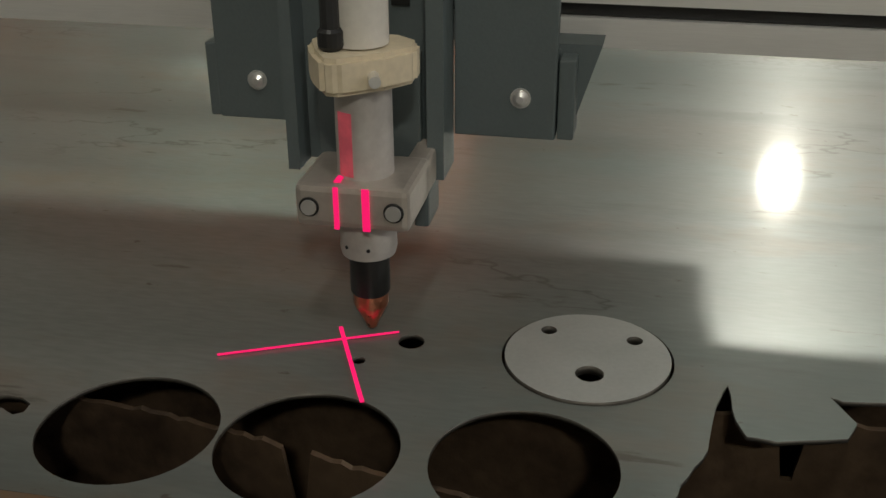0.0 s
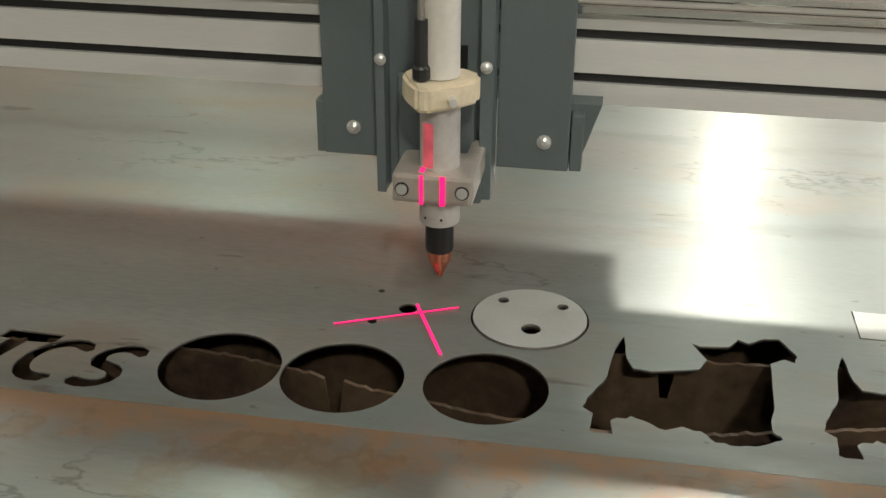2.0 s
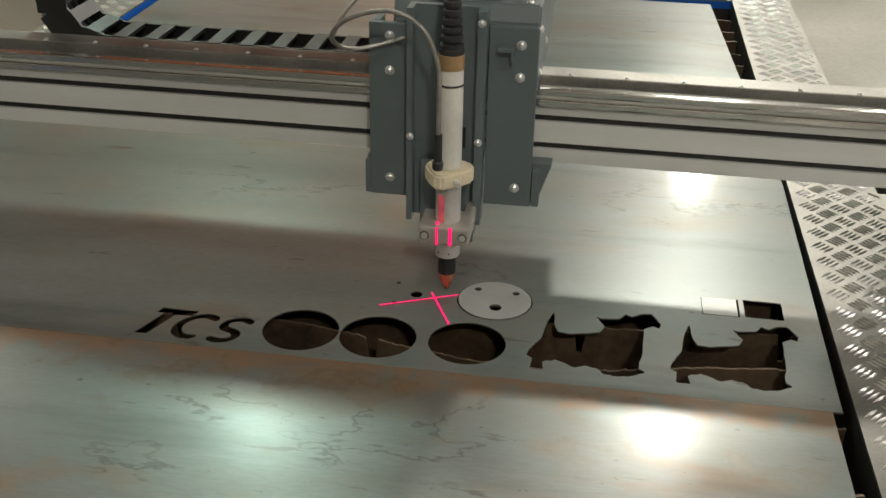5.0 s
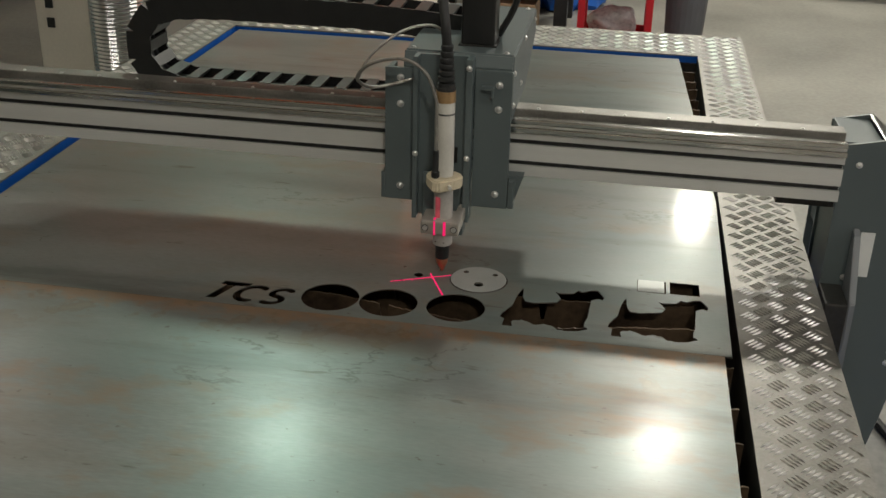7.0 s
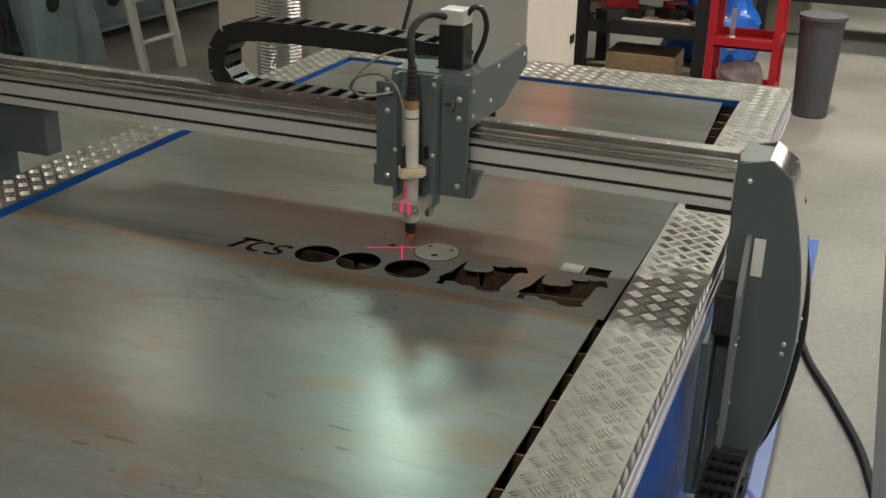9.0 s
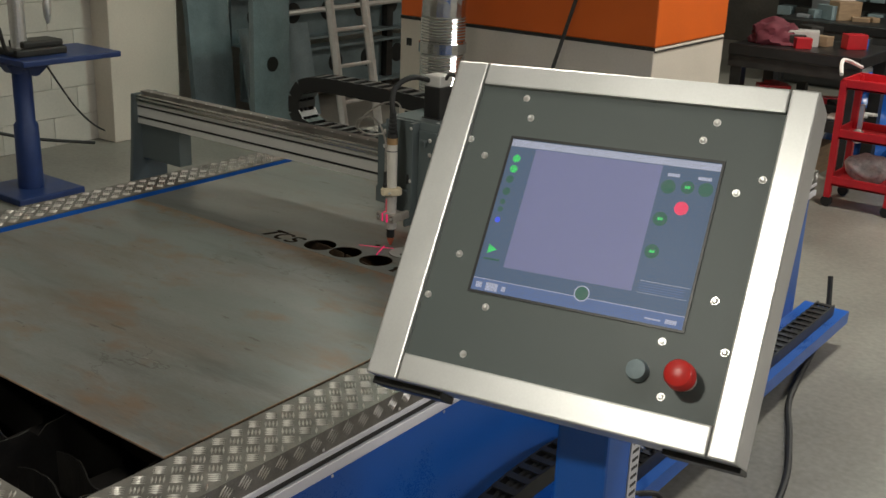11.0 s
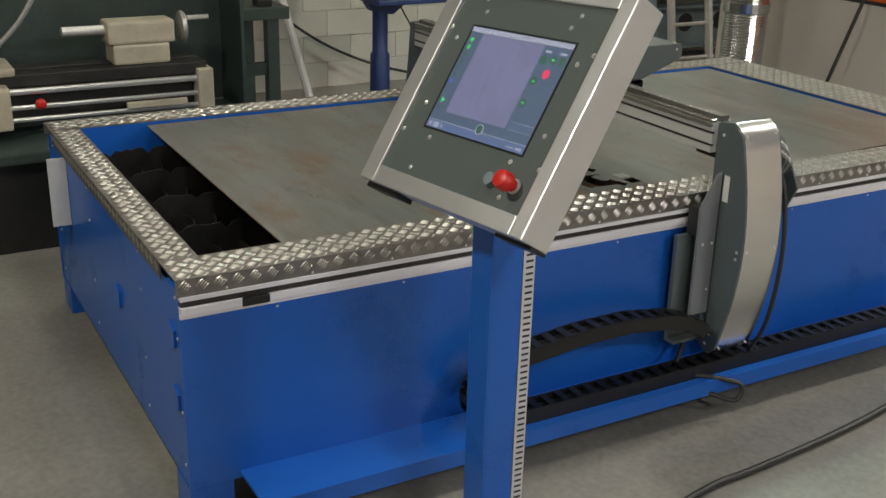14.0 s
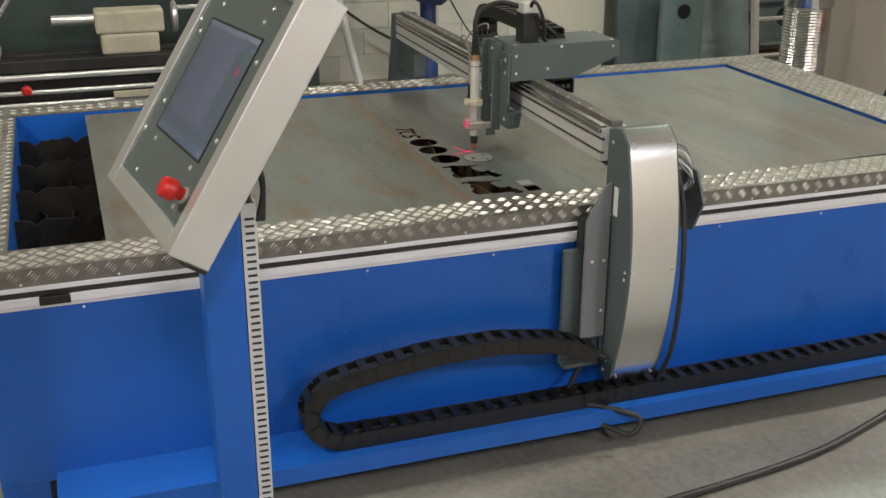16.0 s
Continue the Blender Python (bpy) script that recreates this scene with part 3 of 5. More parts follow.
LETTER_T = [(-0.06, 0), (0.2, 0.02), (0.33, 0.78), (0.68, 0.8), (0.7, 1.0), (-0.08, 1.02), (-0.1, 0.82), (0.08, 0.8)]


def sheets():
    m_near = edge_rust(plate_mat("mill_scale_near", 0.35, 0.32, 1.0, (0.16, 0.18)), 1.365)
    near = cut_sheet("steel_sheet", [(-1.515, 0.26), (-0.024, 0.26), (-0.024, 1.3674), (-1.515, 1.3674)], [], -0.01, 0.006, [m_near, RUSTY])
    tagged(near, label="uncut mill-scale steel sheet with rust-brown edge on the slats", category="steel sheet")
    holes = [circle(-0.705, 1.432, 0.0515), circle(-0.6, 1.434, 0.0515), circle(-0.481, 1.44, 0.0515), circle(-0.457, 1.556, 0.0535), circle(-0.569, 1.553, 0.0085, 24), circle(-0.596, 1.525, 0.0042, 16), circle(-0.6, 1.581, 0.0032, 14)]
    holes += [dog_outline(-0.402, 1.395, 0.176, 1), dog_outline(-0.217, 1.397, 0.174, 1)]
    holes += [[(-0.168, 1.574), (-0.116, 1.574), (-0.116, 1.623), (-0.168, 1.623)], [(-0.109, 1.576), (-0.056, 1.576), (-0.056, 1.624), (-0.109, 1.624)]]
    s = 0.068
    holes += [lean(LETTER_T, -0.917, 1.384, s)]
    holes += [lean(stroke(arc(0.42, 0.42, 0.36, 0.4, 40, 300), 0.19), -0.879, 1.386, s)]
    holes += [lean(stroke(arc(0.42, 0.6, 0.26, 0.22, 20, 250, 9)[:-1] + arc(0.32, 0.2, 0.26, 0.2, 80, -150, 9), 0.18), -0.829, 1.386, s)]
    far = cut_sheet("steel_sheet", [(-1.515, 1.368), (-0.012, 1.368), (-0.004, 2.05), (-0.058, 3.256), (-1.522, 3.256)], holes, -0.01, 0.003, [STEEL, CUT])
    tagged(far, label="mill-scale steel sheet with circles, dogs and letters cut out", category="steel sheet")
    d = cut_sheet("steel_disc", circle(-0.457, 1.5555, 0.0515), [circle(-0.484, 1.582, 0.0052, 20), circle(-0.429, 1.579, 0.0052, 20), circle(-0.454, 1.535, 0.0088, 24)], -0.0085, 0.006, [DISC, CUT])
    tagged(d, label="pale cut steel disc with three holes resting in its cutout", category="steel disc")
    q = cut_sheet("steel_blank", [(-0.167, 1.575), (-0.119, 1.575), (-0.119, 1.622), (-0.167, 1.622)], [], -0.0095, 0.006, [DISC, CUT])
    tagged(q, label="pale rectangular steel blank lying in its cutout", category="steel blank")


sheets()


# ---- gantry ----
def gantry():
    g = thing("gantry", "aluminium cross beam on grey end housings astride the table", "gantry")
    y0, y1, za, zb = 1.705, 1.79, 0.145, 0.255
    x0, x1 = -1.96, 0.176
    # extruded beam: ribs and dark slots
    prof = [(y0, za), (y1, za), (y1, zb - 0.008), (y0, zb - 0.008), (y0, za + 0.072), (y0 + 0.012, za + 0.072), (y0 + 0.012, za + 0.062), (y0, za + 0.062), (y0, za + 0.03), (y0 + 0.012, za + 0.03), (y0 + 0.012, za + 0.02), (y0, za + 0.02)]
    turn = Matrix(((0, 0, 1, 0), (1, 0, 0, 0), (0, 1, 0, 0), (0, 0, 0, 1)))
    beam = part("beam", prism(prof, x1 - x0, Matrix.Translation((x0, 0, 0)) @ turn), ALU, g, "anodised aluminium slotted beam")
    part("slot", boxes(((x0 + 0.002, y0 + 0.006, za + 0.0205), (x1 - 0.002, y0 + 0.0115, za + 0.0295)), ((x0 + 0.002, y0 + 0.006, za + 0.0625), (x1 - 0.002, y0 + 0.0115, za + 0.0715))), BLACK, beam, "black beam slot")
    part("rail", boxes(((x0, y0 - 0.01, zb - 0.022), (x1, y0 - 0.0005, zb - 0.012)), ((x0, y0 - 0.006, zb - 0.0075), (x1, y0 + 0.016, zb + 0.002)), bevel=0.002), RAIL, g, "polished linear rail")
    part("rack", boxes(((x0, y0 + 0.03, zb - 0.008), (x1, y0 + 0.07, zb + 0.012)), bevel=0.002), TREAD, g, "gear rack strip on top")
    for i in range(26):
        screw(g, (x0 + 0.06 + i * 0.08, y0 + 0.036, zb + 0.012), (0, 0, 1), 0.55)
    # the end housing stands a little outside the rail
    out = Matrix.Translation((0.012, 0.04, 0.0))

    def hpart(name, bm, material, parent, label="", smooth=False):
        bm.transform(out)
        return part(name, bm, material, parent, label, smooth)

    def hscrew(parent, at, normal, size):
        return screw(parent, out @ Vector(at), normal, size)

    # end housing with a curved stainless cover
    yf, yb = 1.69, 1.855
    prof = [(0.165, 0.245), (0.235, 0.26)]
    for i in range(15):
        a = i / 14
        prof.append((0.245 + 0.095 * math.sin(math.pi * (0.12 + 0.8 * a)), 0.225 - 0.77 * a))
    prof += [(0.235, -0.575), (0.19, -0.555), (0.165, -0.3)]
    up = pose(0, 0, 0, 90, 0, 0)
    for nm, y in (("front_plate", yf + 0.008), ("back_plate", yb)):
        hpart(nm, prism(prof, 0.008, Matrix.Translation((0, y, 0)) @ up), GREY, g, "dark grey end plate")
    bm = bmesh.new()
    outer = prof[1:18]
    inner = [(x - 0.004, z) for x, z in outer]
    ring = []
    for (x, z), (xi, zi) in zip(outer, inner):
        x += 0.003
        ring.append([bm.verts.new(p) for p in ((x, yf + 0.006, z), (x, yb - 0.006, z), (xi, yb - 0.006, zi), (xi, yf + 0.006, zi))])
    for a, b in zip(ring, ring[1:]):
        for k in range(4):
            bm.faces.new((a[k], a[(k + 1) % 4], b[(k + 1) % 4], b[k]))
    bm.faces.new(ring[0][::-1])
    bm.faces.new(ring[-1])
    bmesh.ops.recalc_face_normals(bm, faces=bm.faces)
    hpart("cover", bm, STAIN, g, "brushed stainless curved cover", smooth=True)
    hpart("cap", box((0.166, yf + 0.008, 0.236), (0.234, yb - 0.008, 0.25), 0.002), GREY, g)
    hpart("inner_web", box((0.17, yf + 0.008, -0.55), (0.182, yb - 0.008, 0.235)), GREY, g)
    for x, z in ((0.195, 0.21), (0.205, -0.015), (0.195, -0.165), (0.2, -0.4), (0.315, -0.19), (0.317, -0.165), (0.235, -0.5), (0.22, -0.54)):
        hscrew(g, (x, yf, z), (0, -1, 0), 0.9)
    for y, a in ((1.71, 0.5), (1.835, 0.5), (1.71, 0.97), (1.835, 0.97), (1.71, 0.0), (1.835, 0.0)):
        x, z = prof[2 + round(14 * a)]
        hscrew(g, (x + 0.003, y, z), (1, 0, 0.1 if a < 0.6 else -0.5), 0.7)
    hpart("bearing_plate", prism([(1.605, -0.42), (1.685, -0.42), (1.685, 0.09), (1.665, 0.08), (1.605, -0.03)], 0.012, Matrix.Translation((0.205, 0, 0)) @ turn, 0.002), GREYL, g, "light grey bearing plate")
    for y, z in ((1.63, -0.16), (1.67, -0.16), (1.67, -0.33)):
        hscrew(g, (0.217, y, z), (1, 0, 0), 0.8)
    hpart("bearing_block", boxes(((0.162, 1.6, -0.13), (0.204, 1.69, -0.03)), bevel=0.004), DARK, g, "dark bearing block on the rail")
    hpart("drive_bracket", boxes(((0.15, 1.56, -0.53), (0.17, 1.69, -0.135)), ((0.17, 1.56, -0.53), (0.2, 1.685, -0.515)), bevel=0.003), GREY, g)
    hpart("sticker", box((0.222, yf - 0.002, -0.01), (0.247, yf + 0.0, 0.08)), WHITE, g, "white rating sticker")
    hpart("beam_foot", box((0.06, 1.7, 0.12), (0.165, 1.79, 0.1445), 0.002), DARK, g)
    hpart("rear_bracket", prism([(0.17, 0.12), (0.25, 0.11), (0.3, 0.02), (0.25, -0.08), (0.17, -0.1)], 0.008, Matrix.Translation((0.0, 1.96, 0.0)) @ up), GREY, g)
    hpart("rear_arm", box((0.175, 1.855, 0.0), (0.19, 1.955, 0.1), 0.003), GREY, g)
    for k in range(5):
        hpart("wire", tube([(0.22 + 0.01 * k, 1.86, 0.2 - 0.01 * k), (0.26 + 0.012 * k, 1.9, 0.19 - 0.02 * k), (0.25, 1.93, 0.1 - 0.01 * k), (0.22, 1.9, 0.03)], 0.0035, 6), WHITE if k % 2 else GREYL, g)
    hpart("rear_cable", tube([(0.25, 1.88, 0.12), (0.32, 1.873, 0.02), (0.35, 1.87, -0.2), (0.32, 1.873, -0.45), (0.26, 1.86, -0.6)], 0.008, 8), RUBBER, g, "black drive cable")
    # far end bracket
    part("end_bracket", prism([(-0.02, 0.25), (0.06, 0.25), (0.1, 0.0), (0.1, -0.12), (-0.1, -0.12), (-0.1, 0.02), (-0.05, 0.12)], 0.1, Matrix.Translation((-1.95, 1.8, 0.0)) @ pose(0, 0, 90, 90, 0, 0) @ pose(0, 0, -0.09, 0, 0, 0), 0.004), GREYL, g, "grey cast end bracket")
    part("end_plate", prism([(1.66, -0.14), (1.84, -0.14), (1.84, 0.05), (1.81, 0.26), (1.69, 0.26), (1.68, 0.1)], 0.02, Matrix.Translation((-1.965, 0, 0)) @ Matrix(((0, 0, 1, 0), (1, 0, 0, 0), (0, 1, 0, 0), (0, 0, 0, 1))), 0.003), GREY, g, "grey end plate")
    part("end_block", box((-1.945, 1.72, 0.0), (-1.72, 1.78, 0.14), 0.004), GREY, g)
    return g


gantry()


def chain_link(w, ln, h):
    """One link: two side plates, and a cross bar above and below."""
    bm = boxes(((-ln * 0.56, -w / 2, -h / 2), (ln * 0.56, -w / 2 + 0.006, h / 2)), ((-ln * 0.56, w / 2 - 0.006, -h / 2), (ln * 0.56, w / 2, h / 2)), ((-ln * 0.22, -w / 2, h / 2 - 0.005), (ln * 0.22, w / 2, h / 2 + 0.001)), ((-ln * 0.22, -w / 2, -h / 2 - 0.001), (ln * 0.22, w / 2, -h / 2 + 0.005)))
    me = bpy.data.meshes.new("link")
    bm.to_mesh(me)
    bm.free()
    me.materials.append(BLACK)
    return me


def chain(t, path, w, h, ln, side):
    """Links laid along a line in a vertical plane; side is the chain's width direction."""
    me = chain_link(w, ln, h)
    pts = [Vector(p) for p in path]
    fine = []
    for a, b in zip(pts, pts[1:]):
        n = max(1, int((b - a).length / 0.004))
        fine += [a + (b - a) * k / n for k in range(n)]
    fine.append(pts[-1])
    acc, last, i0 = 0.0, fine[0], 0
    for i, p in enumerate(fine[1:], 1):
        acc += (p - last).length
        last = p
        if acc >= ln:
            d = (p - fine[i0]).normalized()
            s = Vector(side)
            up = d.cross(s)
            m = Matrix((d, s, up)).transposed().to_4x4()
            m.translation = (p + fine[i0]) / 2
            o = new("link", me)
            o.parent = t
            o.matrix_local = m
            acc, i0 = 0.0, i
    inner = [fine[k] for k in range(0, len(fine), 12)]
    for k in (-0.25, 0.0, 0.25):
        part("cable", tube([p + Vector(side) * w * k for p in inner], h * 0.2, 6, 2), RUBBER, t)


def side_chain():
    t = thing("drag_chain", "black plastic drag chain looped on the blue side shelf", "drag chain")
    x, r, zc = 0.255, 0.098, -0.512
    low = zc - r
    pts = [(x, 3.6, low), (x, 1.0, low)]
    for i in range(1, 13):
        a = -math.pi / 2 - math.pi * i / 13
        pts.append((x, 0.88 + r * 1.25 * math.cos(a), zc + r * math.sin(a)))
    pts += [(x, 0.95, zc + r + 0.016), (x, 1.15, zc + r + 0.04), (x, 1.35, zc + r + 0.042), (x, 1.55, zc + r + 0.015), (x, 1.72, zc + 0.035)]
    chain(t, pts, 0.075, 0.05, 0.055, (1, 0, 0))


def top_chain():
    t = thing("drag_chain", "black drag chain curving over the cross beam", "drag chain")
    y, r = 1.87, 0.085
    pts = [(-0.45, y, 0.225), (-1.12, y, 0.225)]
    for i in range(1, 12):
        a = -math.pi / 2 - math.pi * i / 12
        pts.append((-1.13 + r * math.cos(a), y, 0.31 + r * math.sin(a)))
    pts += [(-1.05, y, 0.4), (-0.75, y, 0.4), (-0.5, y, 0.385)]
    chain(t, pts, 0.085, 0.05, 0.052, (0, 1, 0))
    part("tray", boxes(((-1.5, 1.82, 0.17), (-0.35, 1.925, 0.174)), ((-1.5, 1.795, 0.145), (-0.35, 1.82, 0.174))), ALU, t, "chain tray")


side_chain()
top_chain()


# ---- torch carriage ----
def carriage():
    """Its own space: x from the torch's line, y and z as the table's."""
    c = thing("torch_carriage", "dark grey plasma torch carriage hung on the cross beam", "torch carriage", (-0.528, 0, 0))
    yf = 1.645
    left = part("left_plate", boxes(((-0.126, yf, 0.1), (-0.068, yf + 0.01, 0.355)), ((-0.134, yf + 0.002, 0.1), (-0.126, yf + 0.028, 0.152)), ((-0.122, yf + 0.01, 0.13), (-0.112, yf + 0.045, 0.355)), bevel=0.0015), GREY, c, "folded grey left plate")
    part("column", prism([(-0.068, yf + 0.004), (-0.068, yf - 0.03), (-0.06, yf - 0.03), (-0.06, yf - 0.006), (0.027, yf - 0.006), (0.027, yf - 0.03), (0.038, yf - 0.03), (0.038, yf + 0.004)], 0.308, pose(0, 0, 0.077)), GREY, c, "grey torch lift channel")
    part("slot", box((0.0, yf - 0.008, 0.185), (0.012, yf - 0.0055, 0.215)), BLACK, c)
    part("right_plate", boxes(((0.039, yf, 0.098), (0.106, yf + 0.01, 0.36)), ((0.107, yf + 0.002, 0.098), (0.118, yf + 0.03, 0.152)), ((0.095, yf + 0.01, 0.098), (0.106, yf + 0.04, 0.155)), bevel=0.0015), GREY, c, "folded grey right plate")
    part("foot_bracket", prism([(0.0, 0.1), (0.03, 0.1), (0.048, 0.158), (0.0, 0.158)], 0.026, Matrix.Translation((0.085, yf + 0.045, 0.0)) @ pose(0, 0, 0, 90, 0, 0)), GREY, c)
    # gearbox cover above and behind the beam
    side = [(yf + 0.01, 0.262), (yf + 0.01, 0.36), (yf + 0.02, 0.385), (yf + 0.42, 0.385), (yf + 0.43, 0.375), (yf + 0.43, 0.33), (yf + 0.25, 0.262)]
    turn = Matrix(((0, 0, 1, 0), (1, 0, 0, 0), (0, 1, 0, 0), (0, 0, 0, 1)))
    part("cover", prism(side, 0.2, Matrix.Translation((-0.094, 0, 0)) @ turn, 0.003), GREY, c, "grey folded drive cover")
    part("wheel_plate", box((-0.09, yf + 0.02, 0.25), (0.09, yf + 0.045, 0.262)), DARK, c)
    part("motor", box((0.0, yf + 0.07, 0.386), (0.062, yf + 0.132, 0.485), 0.004), BLACK, c, "black stepper motor")
    part("motor_cap", box((0.0, yf + 0.07, 0.486), (0.062, yf + 0.132, 0.522), 0.005), ALU, c, "aluminium motor cap")
    part("motor_cable", tube([(0.06, yf + 0.1, 0.51), (0.075, yf + 0.1, 0.527), (0.092, yf + 0.11, 0.52), (0.098, yf + 0.125, 0.485), (0.086, yf + 0.14, 0.44), (0.066, yf + 0.15, 0.4), (0.06, yf + 0.16, 0.388)], 0.0065, 8), RUBBER, c, "black motor cable", smooth=True)
    part("motor_flange", box((-0.004, yf + 0.066, 0.38), (0.066, yf + 0.136, 0.388), 0.001), DARK, c)
    for x, z in ((-0.097, 0.337), (-0.097, 0.288), (-0.097, 0.128), (0.083, 0.335), (0.083, 0.29), (0.083, 0.126)):
        screw(c, (x, yf, z), (0, -1, 0), 1.0)
    for x, z in ((-0.063, 0.205), (0.032, 0.203), (0.032, 0.37)):
        screw(c, (x, yf - 0.03 if x > 0 else yf - 0.03, z), (0, -1, 0), 0.8)
    for y, z in ((yf + 0.03, 0.35), (yf + 0.03, 0.29), (yf + 0.15, 0.3), (yf + 0.4, 0.365), (yf + 0.2, 0.375)):
        screw(c, (0.106, y, z), (1, 0, 0), 0.8)
    for y in (yf + 0.03, yf + 0.4):
        for x in (-0.08, 0.09):
            screw(c, (x, y, 0.3855), (0, 0, 1), 0.8)
    part("hook", boxes(((0.052, yf - 0.016, 0.328), (0.074, yf, 0.334)), ((0.07, yf - 0.016, 0.315), (0.074, yf - 0.006, 0.33)), bevel=0.001), GREY, c)
    # torch and its lift
    ty = 1.565
    t = part("torch_lift", boxes(((-0.05, yf - 0.02, 0.07), (0.021, yf - 0.012, 0.168)), ((0.021, yf - 0.045, 0.058), (0.031, yf - 0.012, 0.1)), bevel=0.002), GREY, c, "grey lift slide with torch")
    part("tube", lathe_shape([(0.0165, 0.19), (0.0165, 0.338)], 28, pose(0, ty, 0)), TUBE, t, "off-white torch barrel", smooth=True)
    part("band", lathe_shape([(0.0172, 0.326), (0.0172, 0.346)], 28, pose(0, ty, 0)), BRASS, t, "brass barrel end", smooth=True)
    part("tie", lathe_shape([(0.0172, 0.304), (0.0178, 0.305), (0.0172, 0.3065)], 28, pose(0, ty, 0)), BLACK, t)
    boot = [(0.0165, 0.345), (0.0165, 0.352)]
    for i in range(7):
        boot += [(0.0155 - i * 0.0008, 0.353 + i * 0.011), (0.0155 - i * 0.0008, 0.358 + i * 0.011), (0.0115 - i * 0.0004, 0.36 + i * 0.011)]
    part("boot", lathe_shape(boot, 24, pose(0, ty, 0)), RUBBER, t, "ribbed black cable boot")
    part("torch_cable", tube([(0, ty, 0.42), (-0.004, ty, 0.46), (-0.012, ty + 0.03, 0.5), (0.0, ty + 0.1, 0.52), (0.022, ty + 0.19, 0.49), (0.01, ty + 0.25, 0.44), (-0.01, ty + 0.3, 0.4)], 0.0085, 10), RUBBER, t, "thick black torch cable", smooth=True)
    cap = [(-0.034, 0.004), (-0.028, 0.02), (-0.01, 0.026), (0.018, 0.025), (0.032, 0.014), (0.033, -0.002), (0.02, -0.018), (-0.004, -0.036), (-0.014, -0.035), (-0.026, -0.016)]
    part("collar", prism(cap, 0.022, pose(0, ty, 0.167), 0.003), CREAM, t, "cream triangular collar")
    part("collar_pin", cyl((0.012, ty - 0.02, 0.177), (0.017, ty - 0.034, 0.177), 0.0035, seg=12), SCREW, t)
    part("sleeve", lathe_shape([(0.0172, 0.056), (0.018, 0.06), (0.0178, 0.066), (0.0175, 0.085), (0.0172, 0.165)], 28, pose(0, ty, 0)), TORCH, t, "scuffed metal sleeve", smooth=True)
    for a in (-0.6, 0.25):
        part("port", cyl((0.0165 * math.sin(a), ty - 0.0165 * math.cos(a), 0.064), (0.0182 * math.sin(a), ty - 0.0182 * math.cos(a), 0.064), 0.0013, seg=8), BLACK, t)
    clamp = part("clamp", box((-0.037, ty - 0.028, 0.083), (0.033, ty + 0.03, 0.11), 0.004), CLAMP, t, "rounded metal clamp block")
    part("clamp_arm", box((0.018, ty + 0.02, 0.085), (0.033, yf - 0.012, 0.108), 0.003), CLAMP, t)
    for x in (-0.028, 0.024):
        b = part("bolt_ring", cyl((x, ty - 0.029, 0.096), (x, ty - 0.0275, 0.096), 0.0062, seg=20), BLACK, clamp)
        part("bolt", cyl((x, ty - 0.0305, 0.096), (x, ty - 0.0285, 0.096), 0.0048, seg=16), SCREW, clamp)
    part("retaining_cap", lathe_shape([(0.0118, 0.027), (0.0128, 0.029), (0.0128, 0.054), (0.0118, 0.057)], 24, pose(0, ty, 0)), BLACK, t, "black retaining cap", smooth=True)
    part("nozzle", lathe_shape([(0.0022, 0.0), (0.0032, 0.001), (0.0055, 0.007), (0.0105, 0.017), (0.0112, 0.019), (0.0112, 0.028)], 24, pose(0, ty, 0)), COPPER, t, "copper nozzle", smooth=True)
    part("wire_sleeve", tube([(-0.013, ty - 0.016, 0.182), (-0.013, ty - 0.016, 0.24)], 0.0055, 10), RUBBER, t, "black cable sleeve")
    part("gland", lathe_shape([(0.0065, 0.19), (0.0075, 0.192), (0.0075, 0.2), (0.006, 0.202)], 16, pose(-0.013, ty - 0.016, 0)), BLACK, t)
    part("hose", tube([(-0.013, ty - 0.016, 0.238), (-0.013, ty - 0.016, 0.29), (-0.015, ty - 0.016, 0.335), (-0.036, ty - 0.018, 0.382), (-0.08, ty - 0.01, 0.398), (-0.135, ty + 0.0, 0.382), (-0.163, ty + 0.02, 0.35), (-0.145, ty + 0.05, 0.326), (-0.095, ty + 0.075, 0.332), (-0.055, ty + 0.09, 0.345)], 0.0032, 8), HOSE, t, "braided steel hose loop", smooth=True)
    part("hose", tube([(-0.161, ty + 0.02, 0.35), (-0.14, ty + 0.03, 0.39), (-0.09, ty + 0.05, 0.43), (-0.04, ty + 0.06, 0.442), (-0.01, ty + 0.05, 0.43)], 0.0028, 8), HOSE, t, smooth=True)
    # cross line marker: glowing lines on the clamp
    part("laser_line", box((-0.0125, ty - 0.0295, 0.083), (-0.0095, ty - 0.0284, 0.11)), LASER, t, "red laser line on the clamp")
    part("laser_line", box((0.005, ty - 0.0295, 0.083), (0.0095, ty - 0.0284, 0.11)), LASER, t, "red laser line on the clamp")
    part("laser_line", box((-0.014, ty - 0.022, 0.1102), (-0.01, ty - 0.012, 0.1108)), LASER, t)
    # the marker's red spill on the sleeve, laid on as a glowing strip
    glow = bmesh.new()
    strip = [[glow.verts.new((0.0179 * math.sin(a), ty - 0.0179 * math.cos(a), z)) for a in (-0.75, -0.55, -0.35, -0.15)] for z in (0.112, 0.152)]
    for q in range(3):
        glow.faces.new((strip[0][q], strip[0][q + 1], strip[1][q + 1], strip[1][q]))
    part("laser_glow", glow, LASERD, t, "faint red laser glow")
    return c, t


CARRIAGE, TORCH_LIFT = carriage()


